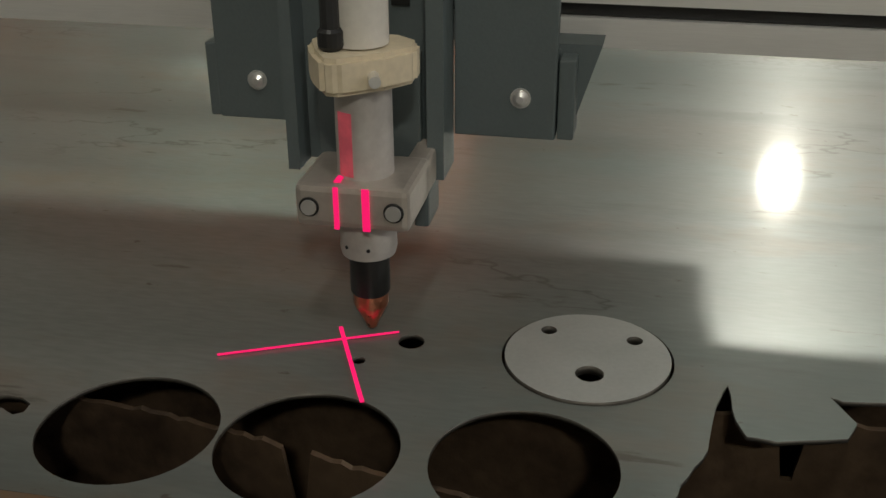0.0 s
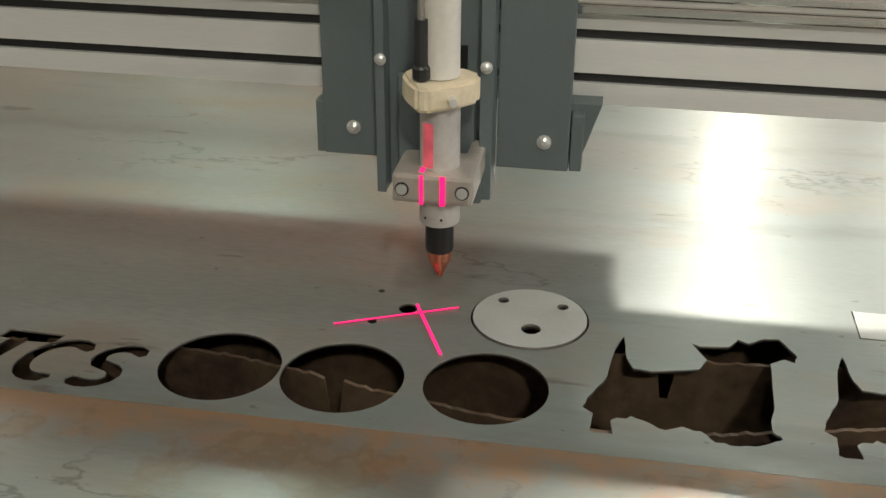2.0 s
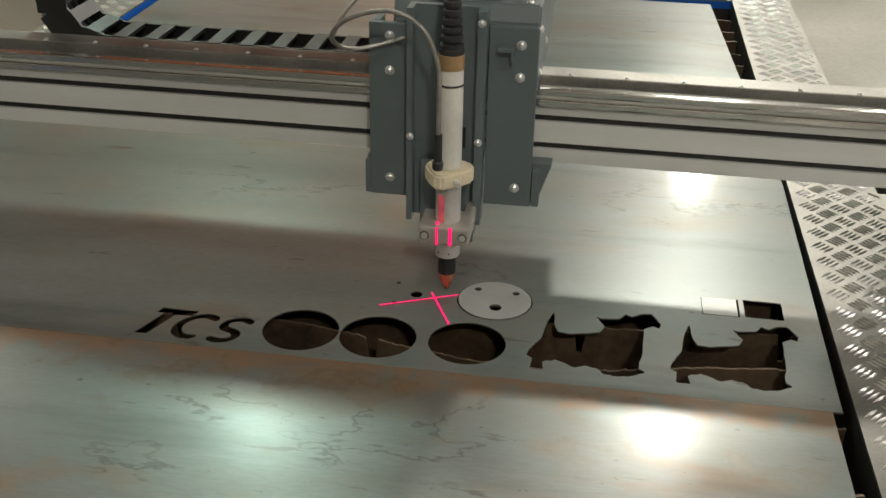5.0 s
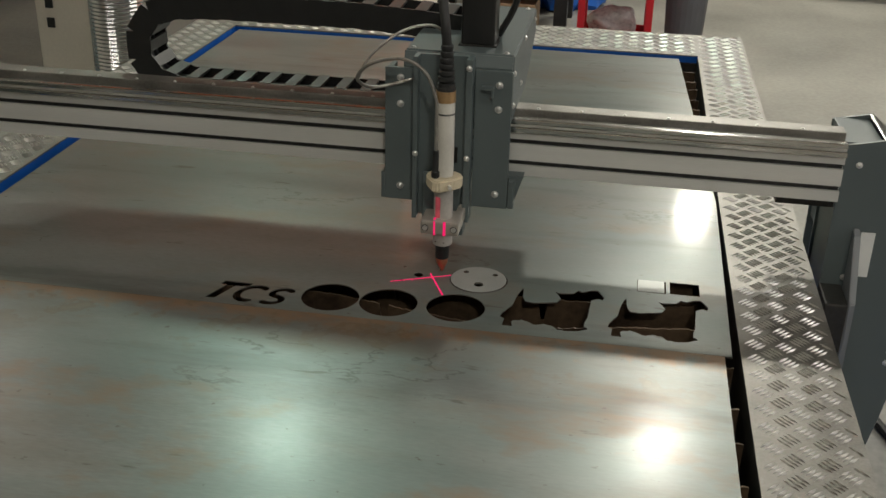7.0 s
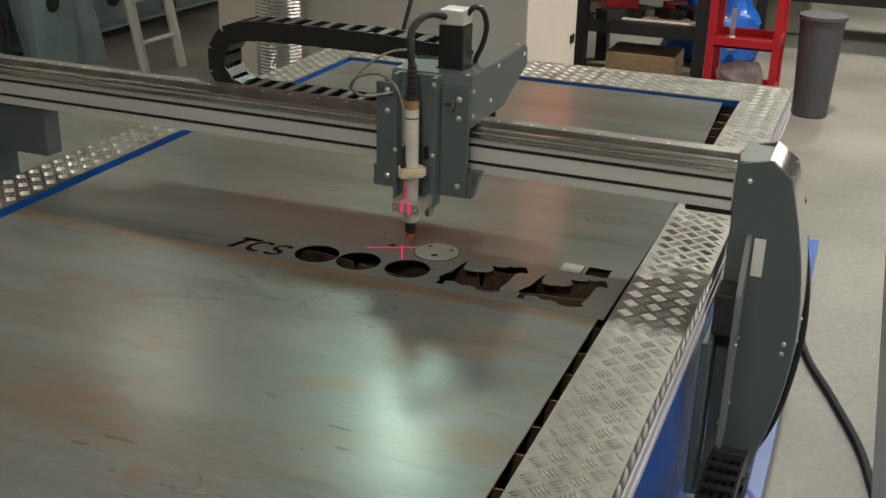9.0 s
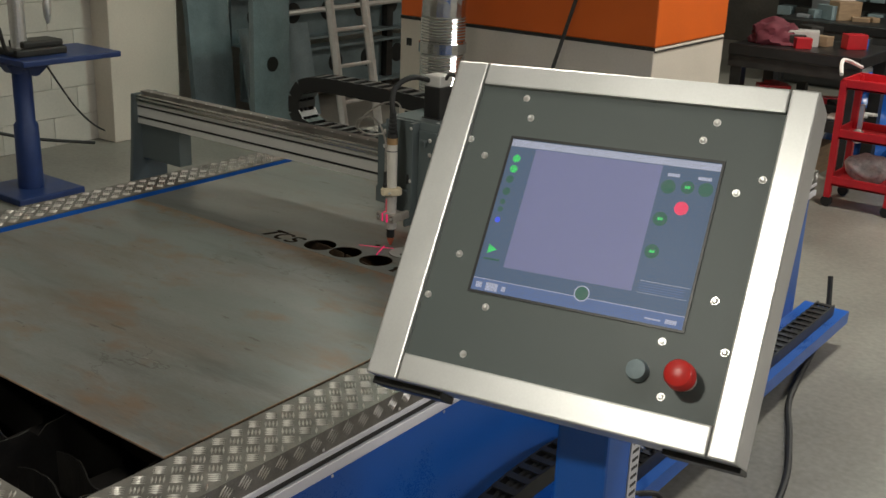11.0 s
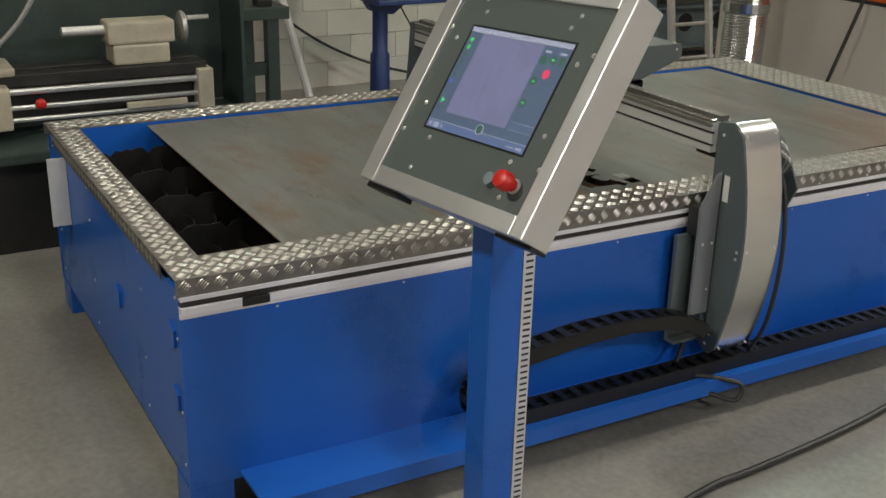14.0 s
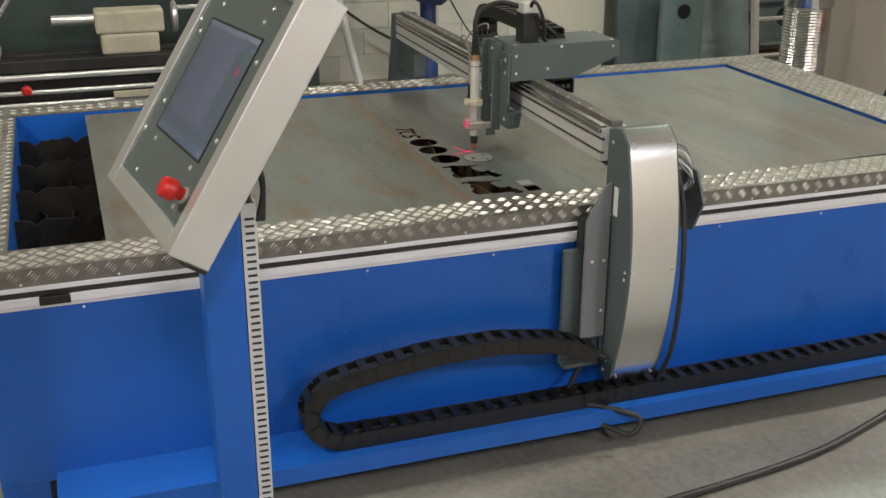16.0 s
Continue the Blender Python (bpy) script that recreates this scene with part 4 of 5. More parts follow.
def laser_cross():
    """The marker's two lines of light on the sheet, as thin glowing bars which follow the carriage."""
    t = thing("laser_cross", "red laser cross projected on the steel sheet", "laser cross", (-0.528, 0, 0))
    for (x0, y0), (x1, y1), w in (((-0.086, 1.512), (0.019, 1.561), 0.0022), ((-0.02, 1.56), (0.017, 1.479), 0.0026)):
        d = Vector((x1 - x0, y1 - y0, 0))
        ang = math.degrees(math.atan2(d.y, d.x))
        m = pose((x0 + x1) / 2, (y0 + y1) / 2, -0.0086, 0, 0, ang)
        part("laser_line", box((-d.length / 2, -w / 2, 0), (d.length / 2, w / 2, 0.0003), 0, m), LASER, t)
    return t


CROSS = laser_cross()


# ---- control console ----
def console():
    eu, n = Vector((0.9912, 0.1274, 0.0346)).normalized(), Vector((0.088, -0.834, 0.545))
    n = (n - eu * n.dot(eu)).normalized()
    ev = n.cross(eu)
    m = Matrix((eu, ev, n)).transposed().to_4x4()
    m.translation = (0.508, 0.2755, 0.3436)
    m = m @ Matrix.Scale(1.02, 4)
    c = thing("control_console", "aluminium framed touchscreen console on a blue post", "control console", (0.825, 0.49, FLOOR))
    inv = Matrix.Translation((-0.825, -0.49, -FLOOR))

    def pp(name, bm, mt, label="", parent=None, smooth=False):
        bm.transform(inv @ m)
        return part(name, bm, mt, parent or c, label, smooth)

    W, Hh, fw = 0.578, 0.538, 0.042
    pp("shell", box((0.006, 0.006, -0.085), (W - 0.006, Hh - 0.006, -0.014), 0.004), ALUC, "aluminium console shell")
    for nm, lo, hi in (("frame_rail", (fw, -0.008, -0.082), (W - fw, fw * 0.85, 0.0)), ("frame_rail", (fw, Hh - fw * 0.9, -0.082), (W - fw, Hh, 0.0)), ("frame_stile", (-0.014, -0.008, -0.082), (fw - 0.001, Hh, 0.001)), ("frame_stile", (W - fw + 0.001, -0.008, -0.082), (W, Hh, 0.001))):
        pp(nm, box(lo, hi, 0.003), ALUC, "brushed aluminium frame")
    for lo, hi in (((-0.016, -0.02, -0.08), (0.11, -0.008, -0.03)), ((W - 0.11, -0.016, -0.08), (W + 0.002, -0.008, -0.03))):
        pp("end_cap", box(lo, hi, 0.002), BLACK)
    face = pp("face_panel", box((fw - 0.006, fw * 0.8, -0.016), (W - fw + 0.006, Hh - fw * 0.85, -0.008)), PANEL, "dark grey face panel")
    sx, sy, sw, sh = 0.12, 0.158, 0.342, 0.256
    pp("bezel", boxes(((sx - 0.004, sy - 0.004, -0.0085), (sx + sw + 0.004, sy, -0.006)), ((sx - 0.004, sy + sh, -0.0085), (sx + sw + 0.004, sy + sh + 0.004, -0.006)), ((sx - 0.004, sy, -0.0085), (sx, sy + sh, -0.006)), ((sx + sw, sy, -0.0085), (sx + sw + 0.004, sy + sh, -0.006))), BLACK)
    scr = pp("screen", box((sx, sy, -0.009), (sx + sw, sy + sh, -0.0078)), SCR_SIDE, "lit blue touchscreen with drawing area")

    def tile(u0, v0, u1, v1, mt, k=1):
        pp("icon", box((sx + u0 * sw, sy + v0 * sh, -0.0078), (sx + u1 * sw, sy + v1 * sh, -0.0078 + 0.0003 * k)), mt, "", scr)

    def dot(u, v, r, mt, k=2):
        bm = lathe_shape([(r, -0.0078), (r, -0.0078 + 0.0003 * k)], 20, pose(sx + u * sw, sy + v * sh, 0))
        pp("icon", bm, mt, "", scr)

    tile(0.13, 0.17, 0.745, 0.945, SCR_BG)
    tile(0.0, 0.95, 1.0, 0.995, SCR_BAR)
    tile(0.0, 0.0, 1.0, 0.075, SCR_TASK)
    tile(0.0, 0.075, 1.0, 0.08, SCR_BAR)
    tile(0.77, 0.17, 0.99, 0.172, SCR_BAR)
    tile(0.77, 0.24, 0.99, 0.243, SCR_BAR)
    for k in range(4):
        tile(0.77, 0.182 + 0.014 * k, 0.97, 0.186 + 0.014 * k, SCR_TASK)
    for u, v, mt in ((0.045, 0.87, SCR_GREEN), (0.045, 0.8, SCR_GREEN), (0.04, 0.73, SCR_DKGREEN), (0.04, 0.65, SCR_DKGREEN), (0.035, 0.58, SCR_DKGREEN), (0.035, 0.53, SCR_DKGREEN), (0.035, 0.46, SCR_BLUE)):
        dot(u, v, 0.0065 if v > 0.6 else 0.0045, mt)
    for u, v, mt, r in ((0.79, 0.82, SCR_DKGREEN, 0.011), (0.875, 0.83, SCR_DKGREEN, 0.01), (0.955, 0.83, SCR_DKGREEN, 0.011), (0.87, 0.7, SCR_RED, 0.0105), (0.79, 0.62, SCR_DKGREEN, 0.011), (0.79, 0.42, SCR_DKGREEN, 0.011), (0.53, 0.1, SCR_BAR, 0.0125), (0.53, 0.1, SCR_DKGREEN, 0.0105)):
        dot(u, v, r, mt, 3 if r == 0.0105 else 2)
    for u, v in ((0.79, 0.62), (0.79, 0.42), (0.875, 0.83)):
        tile(u - 0.012, v - 0.008, u + 0.012, v + 0.008, SCR_GREEN, 3)
    tile(0.775, 0.885, 0.83, 0.905, SCR_BAR)
    tile(0.91, 0.885, 0.97, 0.905, SCR_BAR)
    tile(0.02, 0.02, 0.05, 0.055, SCR_BAR, 2)
    tile(0.07, 0.01, 0.13, 0.06, SCR_BAR, 2)
    tile(0.15, 0.02, 0.17, 0.05, SCR_BAR, 2)
    tile(0.83, 0.025, 0.9, 0.035, SCR_BAR, 2)
    tile(0.92, 0.02, 0.97, 0.045, SCR_BAR, 2)
    bm = prism([(sx + 0.03 * sw, sy + 0.24 * sh), (sx + 0.075 * sw, sy + 0.27 * sh), (sx + 0.03 * sw, sy + 0.3 * sh)], 0.0006, pose(0, 0, -0.0078))
    pp("icon", bm, SCR_GREEN, "", scr)
    tile(0.02, 0.2, 0.1, 0.212, SCR_DKGREEN, 2)
    # added fine upright ribs, no real part, that dim the display to slanting eyes
    fv, ff = [], []
    for k in range(229):
        x = sx + 0.0004 + k * (sw - 0.0008) / 228
        i = len(fv)
        fv += [(x + dx, y, z) for y in (sy, sy + sh) for dx, z in ((-0.00008, -0.0068), (0.00008, -0.0068), (0.00008, -0.00638), (-0.00008, -0.00638))]
        ff += [(i + q, i + (q + 1) % 4, i + 4 + (q + 1) % 4, i + 4 + q) for q in range(4)] + [(i + 3, i + 2, i + 1, i), (i + 4, i + 5, i + 6, i + 7)]
    fm = bpy.data.meshes.new("dimming_ribs")
    fm.from_pydata(fv, [], ff)
    fm.materials.append(DIMRIB)
    ribs_ob = new("dimming_ribs", fm)
    ribs_ob.parent = scr
    ribs_ob.matrix_local = inv @ m
    tagged(ribs_ob, kind="stuff")
    for u, v in ((0.123, 0.485), (0.14, 0.452), (0.045, 0.404), (0.078, 0.379), (0.439, 0.477), (0.425, 0.447), (0.524, 0.397), (0.491, 0.372), (0.084, 0.21), (0.05, 0.136), (0.154, 0.134), (0.139, 0.055), (0.498, 0.209), (0.438, 0.137), (0.528, 0.139), (0.455, 0.059)):
        o = screw(c, (0, 0, 0), (0, 0, 1), 0.85)
        o.matrix_local = inv @ m @ pose(u, v, -0.008) @ Matrix.Scale(0.85, 4)
    pp("push_button", lathe_shape([(0.0165, -0.008), (0.0165, -0.002), (0.0145, 0.004), (0.0142, 0.007), (0.004, 0.008)], 28, pose(0.414, 0.088, 0)), IBLUE, "silver push button", smooth=True)
    es = pp("emergency_stop", lathe_shape([(0.013, -0.008), (0.013, 0.012), (0.0205, 0.014), (0.0215, 0.018), (0.0205, 0.036), (0.018, 0.041), (0.008, 0.044), (0.002, 0.0442)], 28, pose(0.483, 0.09, 0)), RED, "red mushroom stop button", smooth=True)
    pp("stop_collar", lathe_shape([(0.0165, -0.008), (0.0165, -0.003), (0.013, -0.002)], 24, pose(0.483, 0.09, 0)), ALU, "", es)
    # post
    pb = bmesh.new()
    add_box(pb, (0.765 - 0.825, 0.41 - 0.47, 0.012), (0.858 - 0.825, 0.495 - 0.47, 0.38 - FLOOR), 0.006)
    part("post", pb, BLUE, c, "blue square steel post", smooth=False)
    part("foot_plate", box((-0.16, -0.16, 0.0), (0.16, 0.16, 0.012), 0.003), BLUE, c)
    part("tilt_bracket", boxes(((-0.04, -0.05, 1.1), (0.03, 0.05, 1.2)), bevel=0.004), DARK, c)
    tr = bmesh.new()
    add_box(tr, (0.003, 0.026, 0.1), (0.006, 0.058, 0.36 - FLOOR))
    add_box(tr, (0.03, 0.026, 0.1), (0.033, 0.058, 0.36 - FLOOR))
    add_box(tr, (0.006, 0.026, 0.1), (0.03, 0.029, 0.36 - FLOOR))
    add_box(tr, (0.006, 0.055, 0.1), (0.03, 0.058, 0.36 - FLOOR))
    duct = part("cable_duct", tr, DUCT, c, "white slotted cable duct")
    me = bpy.data.meshes.new("slot")
    sb = box((-0.0003, -0.009, -0.0028), (0.0006, 0.011, 0.0028))
    sb.to_mesh(me)
    sb.free()
    me.materials.append(DARK)
    for k in range(62):
        o = new("slot", me)
        o.parent = duct
        o.location = (0.033, 0.042, 0.13 + 0.016 * k)
    for k in range(3):
        part("cable", tube([(0.03, 0.06 + 0.006 * k, 1.1), (0.034, 0.075, 1.17 + 0.01 * k), (0.02, 0.06, 1.22), (-0.02, 0.02, 1.2)], 0.006, 6), RUBBER, c)
    return c


console()


# ---- round the table ----
def filter_cabinet():
    t = thing("filter_cabinet", "tall white and orange fume filter cabinet", "cabinet", (-1.3, 4.87, FLOOR))
    part("body", box((-1.9, 0, 0), (0, 1.0, 0.99), 0.01), PLASTER, t, "scuffed white lower body")
    part("upper", box((-1.9, 0.0, 0.995), (0.005, 1.0, 2.5), 0.01), ORANGE, t, "bright orange upper body")
    part("lip", box((-1.9, -0.004, 0.975), (0.006, 0.0, 0.995)), DARK, t)
    part("recess", box((-1.2, -0.006, 1.2), (-0.95, -0.001, 1.7)), DARK, t)
    for x, z in ((-1.82, 0.8), (-1.82, 0.4), (-1.82, 0.3), (-0.1, 0.35)):
        part("knock_out", box((x - 0.02, -0.008, z), (x + 0.02, -0.001, z + 0.05)), BLACK, t)
    for y, z in ((0.1, 1.3), (0.86, 1.3), (0.08, 0.42), (0.9, 0.42)):
        part("latch", boxes(((0.0, y - 0.035, z - 0.025), (0.012, y + 0.035, z + 0.025)), bevel=0.003), BLACK, t, "black recessed latch")
    part("seam", box((0.0, 0.004, 0.965), (0.006, 0.996, 0.975)), DARK, t)
    part("lance", cyl((-0.75, -0.3, 0.0), (-0.45, -0.02, 1.5), 0.012, seg=8), DARK, t, "leaning dark bar")
    d = thing("air_duct", "shiny flexible aluminium exhaust duct", "duct", (-2.56, 4.5, FLOOR))
    prof = [(0.14, 0.0)]
    for i in range(60):
        prof += [(0.136, 0.01 + 0.018 * i), (0.142, 0.019 + 0.018 * i)]
    part("pipe", lathe_shape(prof, 24), GALV, d)
    part("clip", lathe_shape([(0.15, 0.86), (0.15, 0.92)], 24), GALV, d)
    part("elbow", tube([(0, 0, 1.08), (0.01, 0, 1.2), (0.06, 0.02, 1.32), (0.16, 0.1, 1.45), (0.3, 0.2, 1.52), (0.5, 0.37, 1.58)], 0.135, 20, 5), GALV, d)


def ladder():
    t = thing("ladder", "aluminium ladder leaning on the block wall", "ladder", (-4.35, 5.2, FLOOR))
    for y in (0.0, 0.4):
        part("stile", tube([(0.35, y, 0.0), (-0.15, y + 0.05, 2.6)], 0.035, 6, 1), ALU, t)
    for k in range(9):
        z = 0.22 + 0.27 * k
        x = 0.35 - 0.5 * z / 2.6
        part("rung", cyl((x, 0.0, z), (x, 0.45, z), 0.016, seg=10), ALU, t)


def steel_rack():
    t = thing("beam_rack", "pale blue castellated steel beams on a wall rack", "steel rack", (-4.95, 4.9, FLOOR))
    for z, y0, y1 in ((0.6, 0.0, 3.4), (0.15, 0.1, 3.2)):
        b = part("beam", boxes(((0.0, y0, z), (0.03, y1, z + 0.34)), ((0.0, y0, z + 0.34), (0.16, y1, z + 0.36)), ((0.0, y0, z - 0.02), (0.16, y1, z))), IBLUE, t, "blue-grey steel beam")
        for k in range(8):
            part("opening", lathe_shape([(0.085, 0), (0.085, 0.006)], 20, Matrix.Translation((0.03, y0 + 0.25 + 0.42 * k, z + 0.19)) @ pose(0, 0, 0, 0, 90, 0)), BLACK, b)
    for y in (0.3, 1.8, 3.1):
        part("upright", box((0.04, y, 0.0), (0.1, y + 0.08, 1.1)), DARK, t)
    part("bar", cyl((0.2, 0.4, 0.82), (0.2, 3.2, 0.86), 0.022, seg=8), ALU, t)
    p = thing("plank", "weathered board leaning on the wall", "plank", (-4.85, 4.45, FLOOR))
    part("board", box((-0.02, 0, 0), (0.03, 0.4, 1.75), 0.004, pose(0, 0, 0, 0, -5, 0)), IBLUE, p)
    g = thing("glass_pane", "greenish sheet leaning beside the boards", "pane", (-4.6, 4.8, FLOOR))
    part("sheet", box((0, 0, 0), (0.02, 0.75, 0.75), 0.002, pose(0, 0, 0, 0, -12, 0)), IBLUE, g)
    b = thing("stanchion", "dark steel stanchion with bolt hole", "stanchion", (-4.3, 4.5, FLOOR))
    part("web", box((0, 0, 0), (0.05, 0.36, 1.15), 0.004), IBLUE, b)
    part("hole", lathe_shape([(0.055, 0), (0.055, 0.01)], 18, Matrix.Translation((0.046, 0.18, 0.55)) @ pose(0, 0, 0, 0, 90, 0)), BLACK, b)


def pedestal_table():
    t = thing("pedestal_drill", "dark blue pedestal drill with a vice on its table", "drill press", (-4.2, 2.62, FLOOR))
    part("base", box((-0.22, -0.22, 0), (0.22, 0.22, 0.04), 0.01), DBLUE, t)
    part("column", lathe_shape([(0.075, 0.04), (0.07, 0.42), (0.056, 0.44), (0.056, 0.75)], 20), DBLUE, t, "blue lower column", smooth=True)
    part("bracket", prism([(-0.08, 0.73), (0.08, 0.7), (0.2, 0.79), (-0.12, 0.79)], 0.1, Matrix.Translation((0.05, 0, 0)) @ Matrix(((0, 0, -1, 0), (1, 0, 0, 0), (0, 1, 0, 0), (0, 0, 0, 1))), 0.006), DBLUE, t)
    part("table", box((-0.22, -0.12, 0.79), (0.22, 0.54, 0.825), 0.008), DBLUE, t, "blue work table")
    part("vice_body", boxes(((-0.1, -0.08, 0.825), (0.1, 0.25, 0.87)), ((-0.08, -0.02, 0.87), (0.08, 0.24, 0.91)), bevel=0.012), DARK, t, "dark machine vice")
    part("handle", tube([(0.06, -0.08, 0.86), (0.07, -0.13, 0.88), (0.07, -0.16, 1.0)], 0.012, 8), DARK, t)
    part("upper_column", cyl((0, 0, 0.82), (0, 0, 1.26), 0.045, seg=18), SCREW, t, "bare steel upper column")
    part("head", boxes(((-0.12, -0.2, 1.24), (0.12, 0.3, 1.52)), bevel=0.03), DBLUE, t, "blue drill head")
    part("quill", cyl((0, 0.2, 1.14), (0, 0.2, 1.24), 0.035, seg=16), DBLUE, t)
    part("chuck", lathe_shape([(0.008, 0.99), (0.022, 1.03), (0.026, 1.1), (0.018, 1.14)], 16, pose(0, 0.2, 0)), SCREW, t, "steel drill chuck", smooth=True)
    part("lead", tube([(0.05, 0.12, 0.78), (0.05, 0.3, 0.5), (-0.2, 0.6, 0.3), (-0.5, 0.9, 0.16)], 0.006, 6), RUBBER, t)
    k = thing("switch_box", "pale grey wall switch box with a black knob", "switch box", (-5.1, 3.7, 0.22))
    part("case", box((0.0, 0.0, 0.0), (0.07, 0.16, 0.24), 0.006), DUCT, k)
    part("knob", cyl((0.07, 0.11, 0.12), (0.1, 0.11, 0.12), 0.026, seg=16), BLACK, k)
    rows = ((2.05, 0.34, 5), (1.95, 0.09, 3))
    for y0, z, n in rows:
        for i in range(n):
            b = thing("storage_bin", "dark red plastic storage bin on the block wall", "storage bin", (-5.1, y0 + 0.125 * i, z), group="wall bins")
            part("tray", prism([(0.0, 0.0), (0.17, 0.0), (0.2, 0.06), (0.1, 0.12), (0.0, 0.12)], 0.115, Matrix.Translation((0, 0.115, 0)) @ pose(0, 0, 0, 90, 0, 0), 0.003), BINRED, b)
            part("tag", box((0.181, 0.03, 0.02), (0.192, 0.085, 0.045)), WHITE, b, "white label")
    r = thing("guide_bar", "pale steel bar leaning on the wall", "bar", (-4.7, 2.1, FLOOR))
    part("bar", tube([(0.1, 0.15, 0.0), (-0.35, -0.1, 1.5)], 0.03, 8, 1), WHITE, r)
    k = thing("wall_cable", "slack black cable down the block wall", "cable", (-5.06, 1.8, 0.0))
    part("lead", tube([(0, -0.1, 0.55), (0.02, 0.05, 0.2), (0.03, 0.3, -0.1), (0.05, 0.7, -0.4), (0.1, 1.2, -0.62), (0.12, 1.8, FLOOR + 0.02)], 0.012, 6), RUBBER, k)


def lathe():
    t = thing("metal_lathe", "cream and dark metalworking lathe with back guard", "lathe", (-2.65, -0.78, FLOOR))
    part("stand", box((-0.3, -0.6, 0), (0.3, 1.68, 0.44), 0.01), BLACK, t, "black cabinet stand")
    part("tray", box((-0.34, -0.6, 0.44), (0.36, 1.86, 0.5), 0.015), BENCHG, t, "chip tray")
    part("back_guard", boxes(((-0.36, -0.8, 0.5), (-0.34, 1.86, 1.22)), ((-0.36, 1.84, 0.5), (0.0, 1.86, 1.22)), bevel=0.004), BENCHG, t, "dark green splash guard")
    part("bed", box((-0.12, -0.6, 0.58), (0.05, 1.6, 0.74), 0.006), DARK, t, "oily lathe bed")
    for x in (0.0, -0.16):
        part("bed_way", box((x, -0.6, 0.741), (x + 0.1, 1.62, 0.8), 0.006), DARK, t, "oily bed way")
    part("end_bracket", box((0.03, 1.56, 0.54), (0.14, 1.64, 0.77), 0.006), LCREAM, t)
    for z, r in ((0.72, 0.016), (0.645, 0.012), (0.585, 0.012)):
        part("lead_screw", cyl((0.1, -0.3, z), (0.1, 1.6, z), r, seg=10), SCREW, t)
    part("tailstock", boxes(((-0.12, 1.17, 0.8), (0.06, 1.45, 0.9)), ((-0.1, 1.15, 0.9), (0.06, 1.48, 1.01)), bevel=0.014), LCREAM, t, "cream tailstock")
    part("quill", cyl((-0.02, 0.95, 0.965), (-0.02, 1.15, 0.965), 0.025, seg=14), SCREW, t)
    part("handwheel", lathe_shape([(0.02, 0), (0.075, 0.005), (0.08, 0.02), (0.07, 0.03), (0.02, 0.025)], 24, Matrix.Translation((-0.02, 1.52, 0.96)) @ pose(0, 0, 0, -90, 0, 0)), SCREW, t, smooth=True)
    part("crank", cyl((0.03, 1.55, 1.01), (0.03, 1.66, 1.01), 0.012, seg=10), SCREW, t)
    part("apron", boxes(((0.06, 0.2, 0.56), (0.2, 0.66, 0.76)), ((-0.15, 0.28, 0.8), (0.14, 0.7, 0.84)), bevel=0.014), LCREAM, t, "cream saddle apron")
    part("tool_post", boxes(((-0.06, 0.5, 0.84), (0.08, 0.64, 0.95)), bevel=0.01), DARK, t)
    part("lever", tube([(0.1, 0.62, 0.92), (0.14, 0.74, 1.05), (0.16, 0.82, 1.18)], 0.012, 8, 3), SCREW, t)
    part("lamp_arm", tube([(0.0, -0.2, 1.0), (0.05, 0.3, 1.08), (0.08, 0.6, 0.98)], 0.012, 8), SCREW, t)
    part("stop_button", lathe_shape([(0.025, 0), (0.025, 0.02), (0.012, 0.03)], 14, Matrix.Translation((0.11, 0.8, 0.66)) @ pose(0, 0, 0, 0, 90, 0)), RED, t)
    part("cover", boxes(((0.11, 1.2, 0.6), (0.14, 1.5, 0.63)), ((0.12, 1.2, 0.52), (0.16, 1.54, 0.545)), bevel=0.004), LCREAM, t)
    part("headstock", box((-0.2, -0.6, 0.76), (0.16, 0.05, 1.1), 0.02), LCREAM, t)


def bench():
    t = thing("work_bench", "dark green steel work bench against the wall", "bench", (-4.35, 0.48, FLOOR))
    part("top", box((-0.4, -0.4, 0.73), (0.3, 1.4, 0.81), 0.006), BENCHG, t)
    for y in (-0.3, 1.25):
        for x in (-0.3, 0.2):
            part("leg", box((x, y, 0), (x + 0.08, y + 0.08, 0.73)), BENCHG, t)
    part("stretcher", box((0.2, -0.3, 0.36), (0.26, 1.3, 0.44)), BENCHG, t)
    part("stretcher", box((0.2, -0.3, 0.08), (0.26, 1.3, 0.16)), BENCHG, t)
    v = thing("vice", "brown iron vice on the bench", "vice", (-4.25, 1.1, FLOOR + 0.81))
    part("jaw", boxes(((-0.1, 0, 0), (0.1, 0.12, 0.1)), ((-0.08, 0.3, 0.0), (0.08, 0.38, 0.12)), ((-0.04, 0.1, 0.02), (0.04, 0.32, 0.08)), bevel=0.01), WOOD, v)
    d = thing("cordless_drill", "yellow cordless drill standing on the work bench", "drill", (-4.15, 1.72, FLOOR + 0.81))
    part("battery", box((-0.05, -0.045, 0.0), (0.05, 0.06, 0.05), 0.008), BLACK, d, "black and yellow battery foot")
    part("grip", prism([(-0.02, 0.045), (0.025, 0.045), (0.035, 0.16), (-0.01, 0.16)], 0.036, Matrix.Translation((0.018, 0, 0)) @ pose(0, 0, 0, 90, 0, 90) @ pose(0, 0, -0.018, 0, 0, 0), 0.004), YELL, d)
    part("body", cyl((0, -0.06, 0.18), (0, 0.07, 0.18), 0.032, seg=16), YELL, d)
    part("chuck", cyl((0, -0.12, 0.18), (0, -0.06, 0.18), 0.014, 0.02, seg=14), DARK, d)


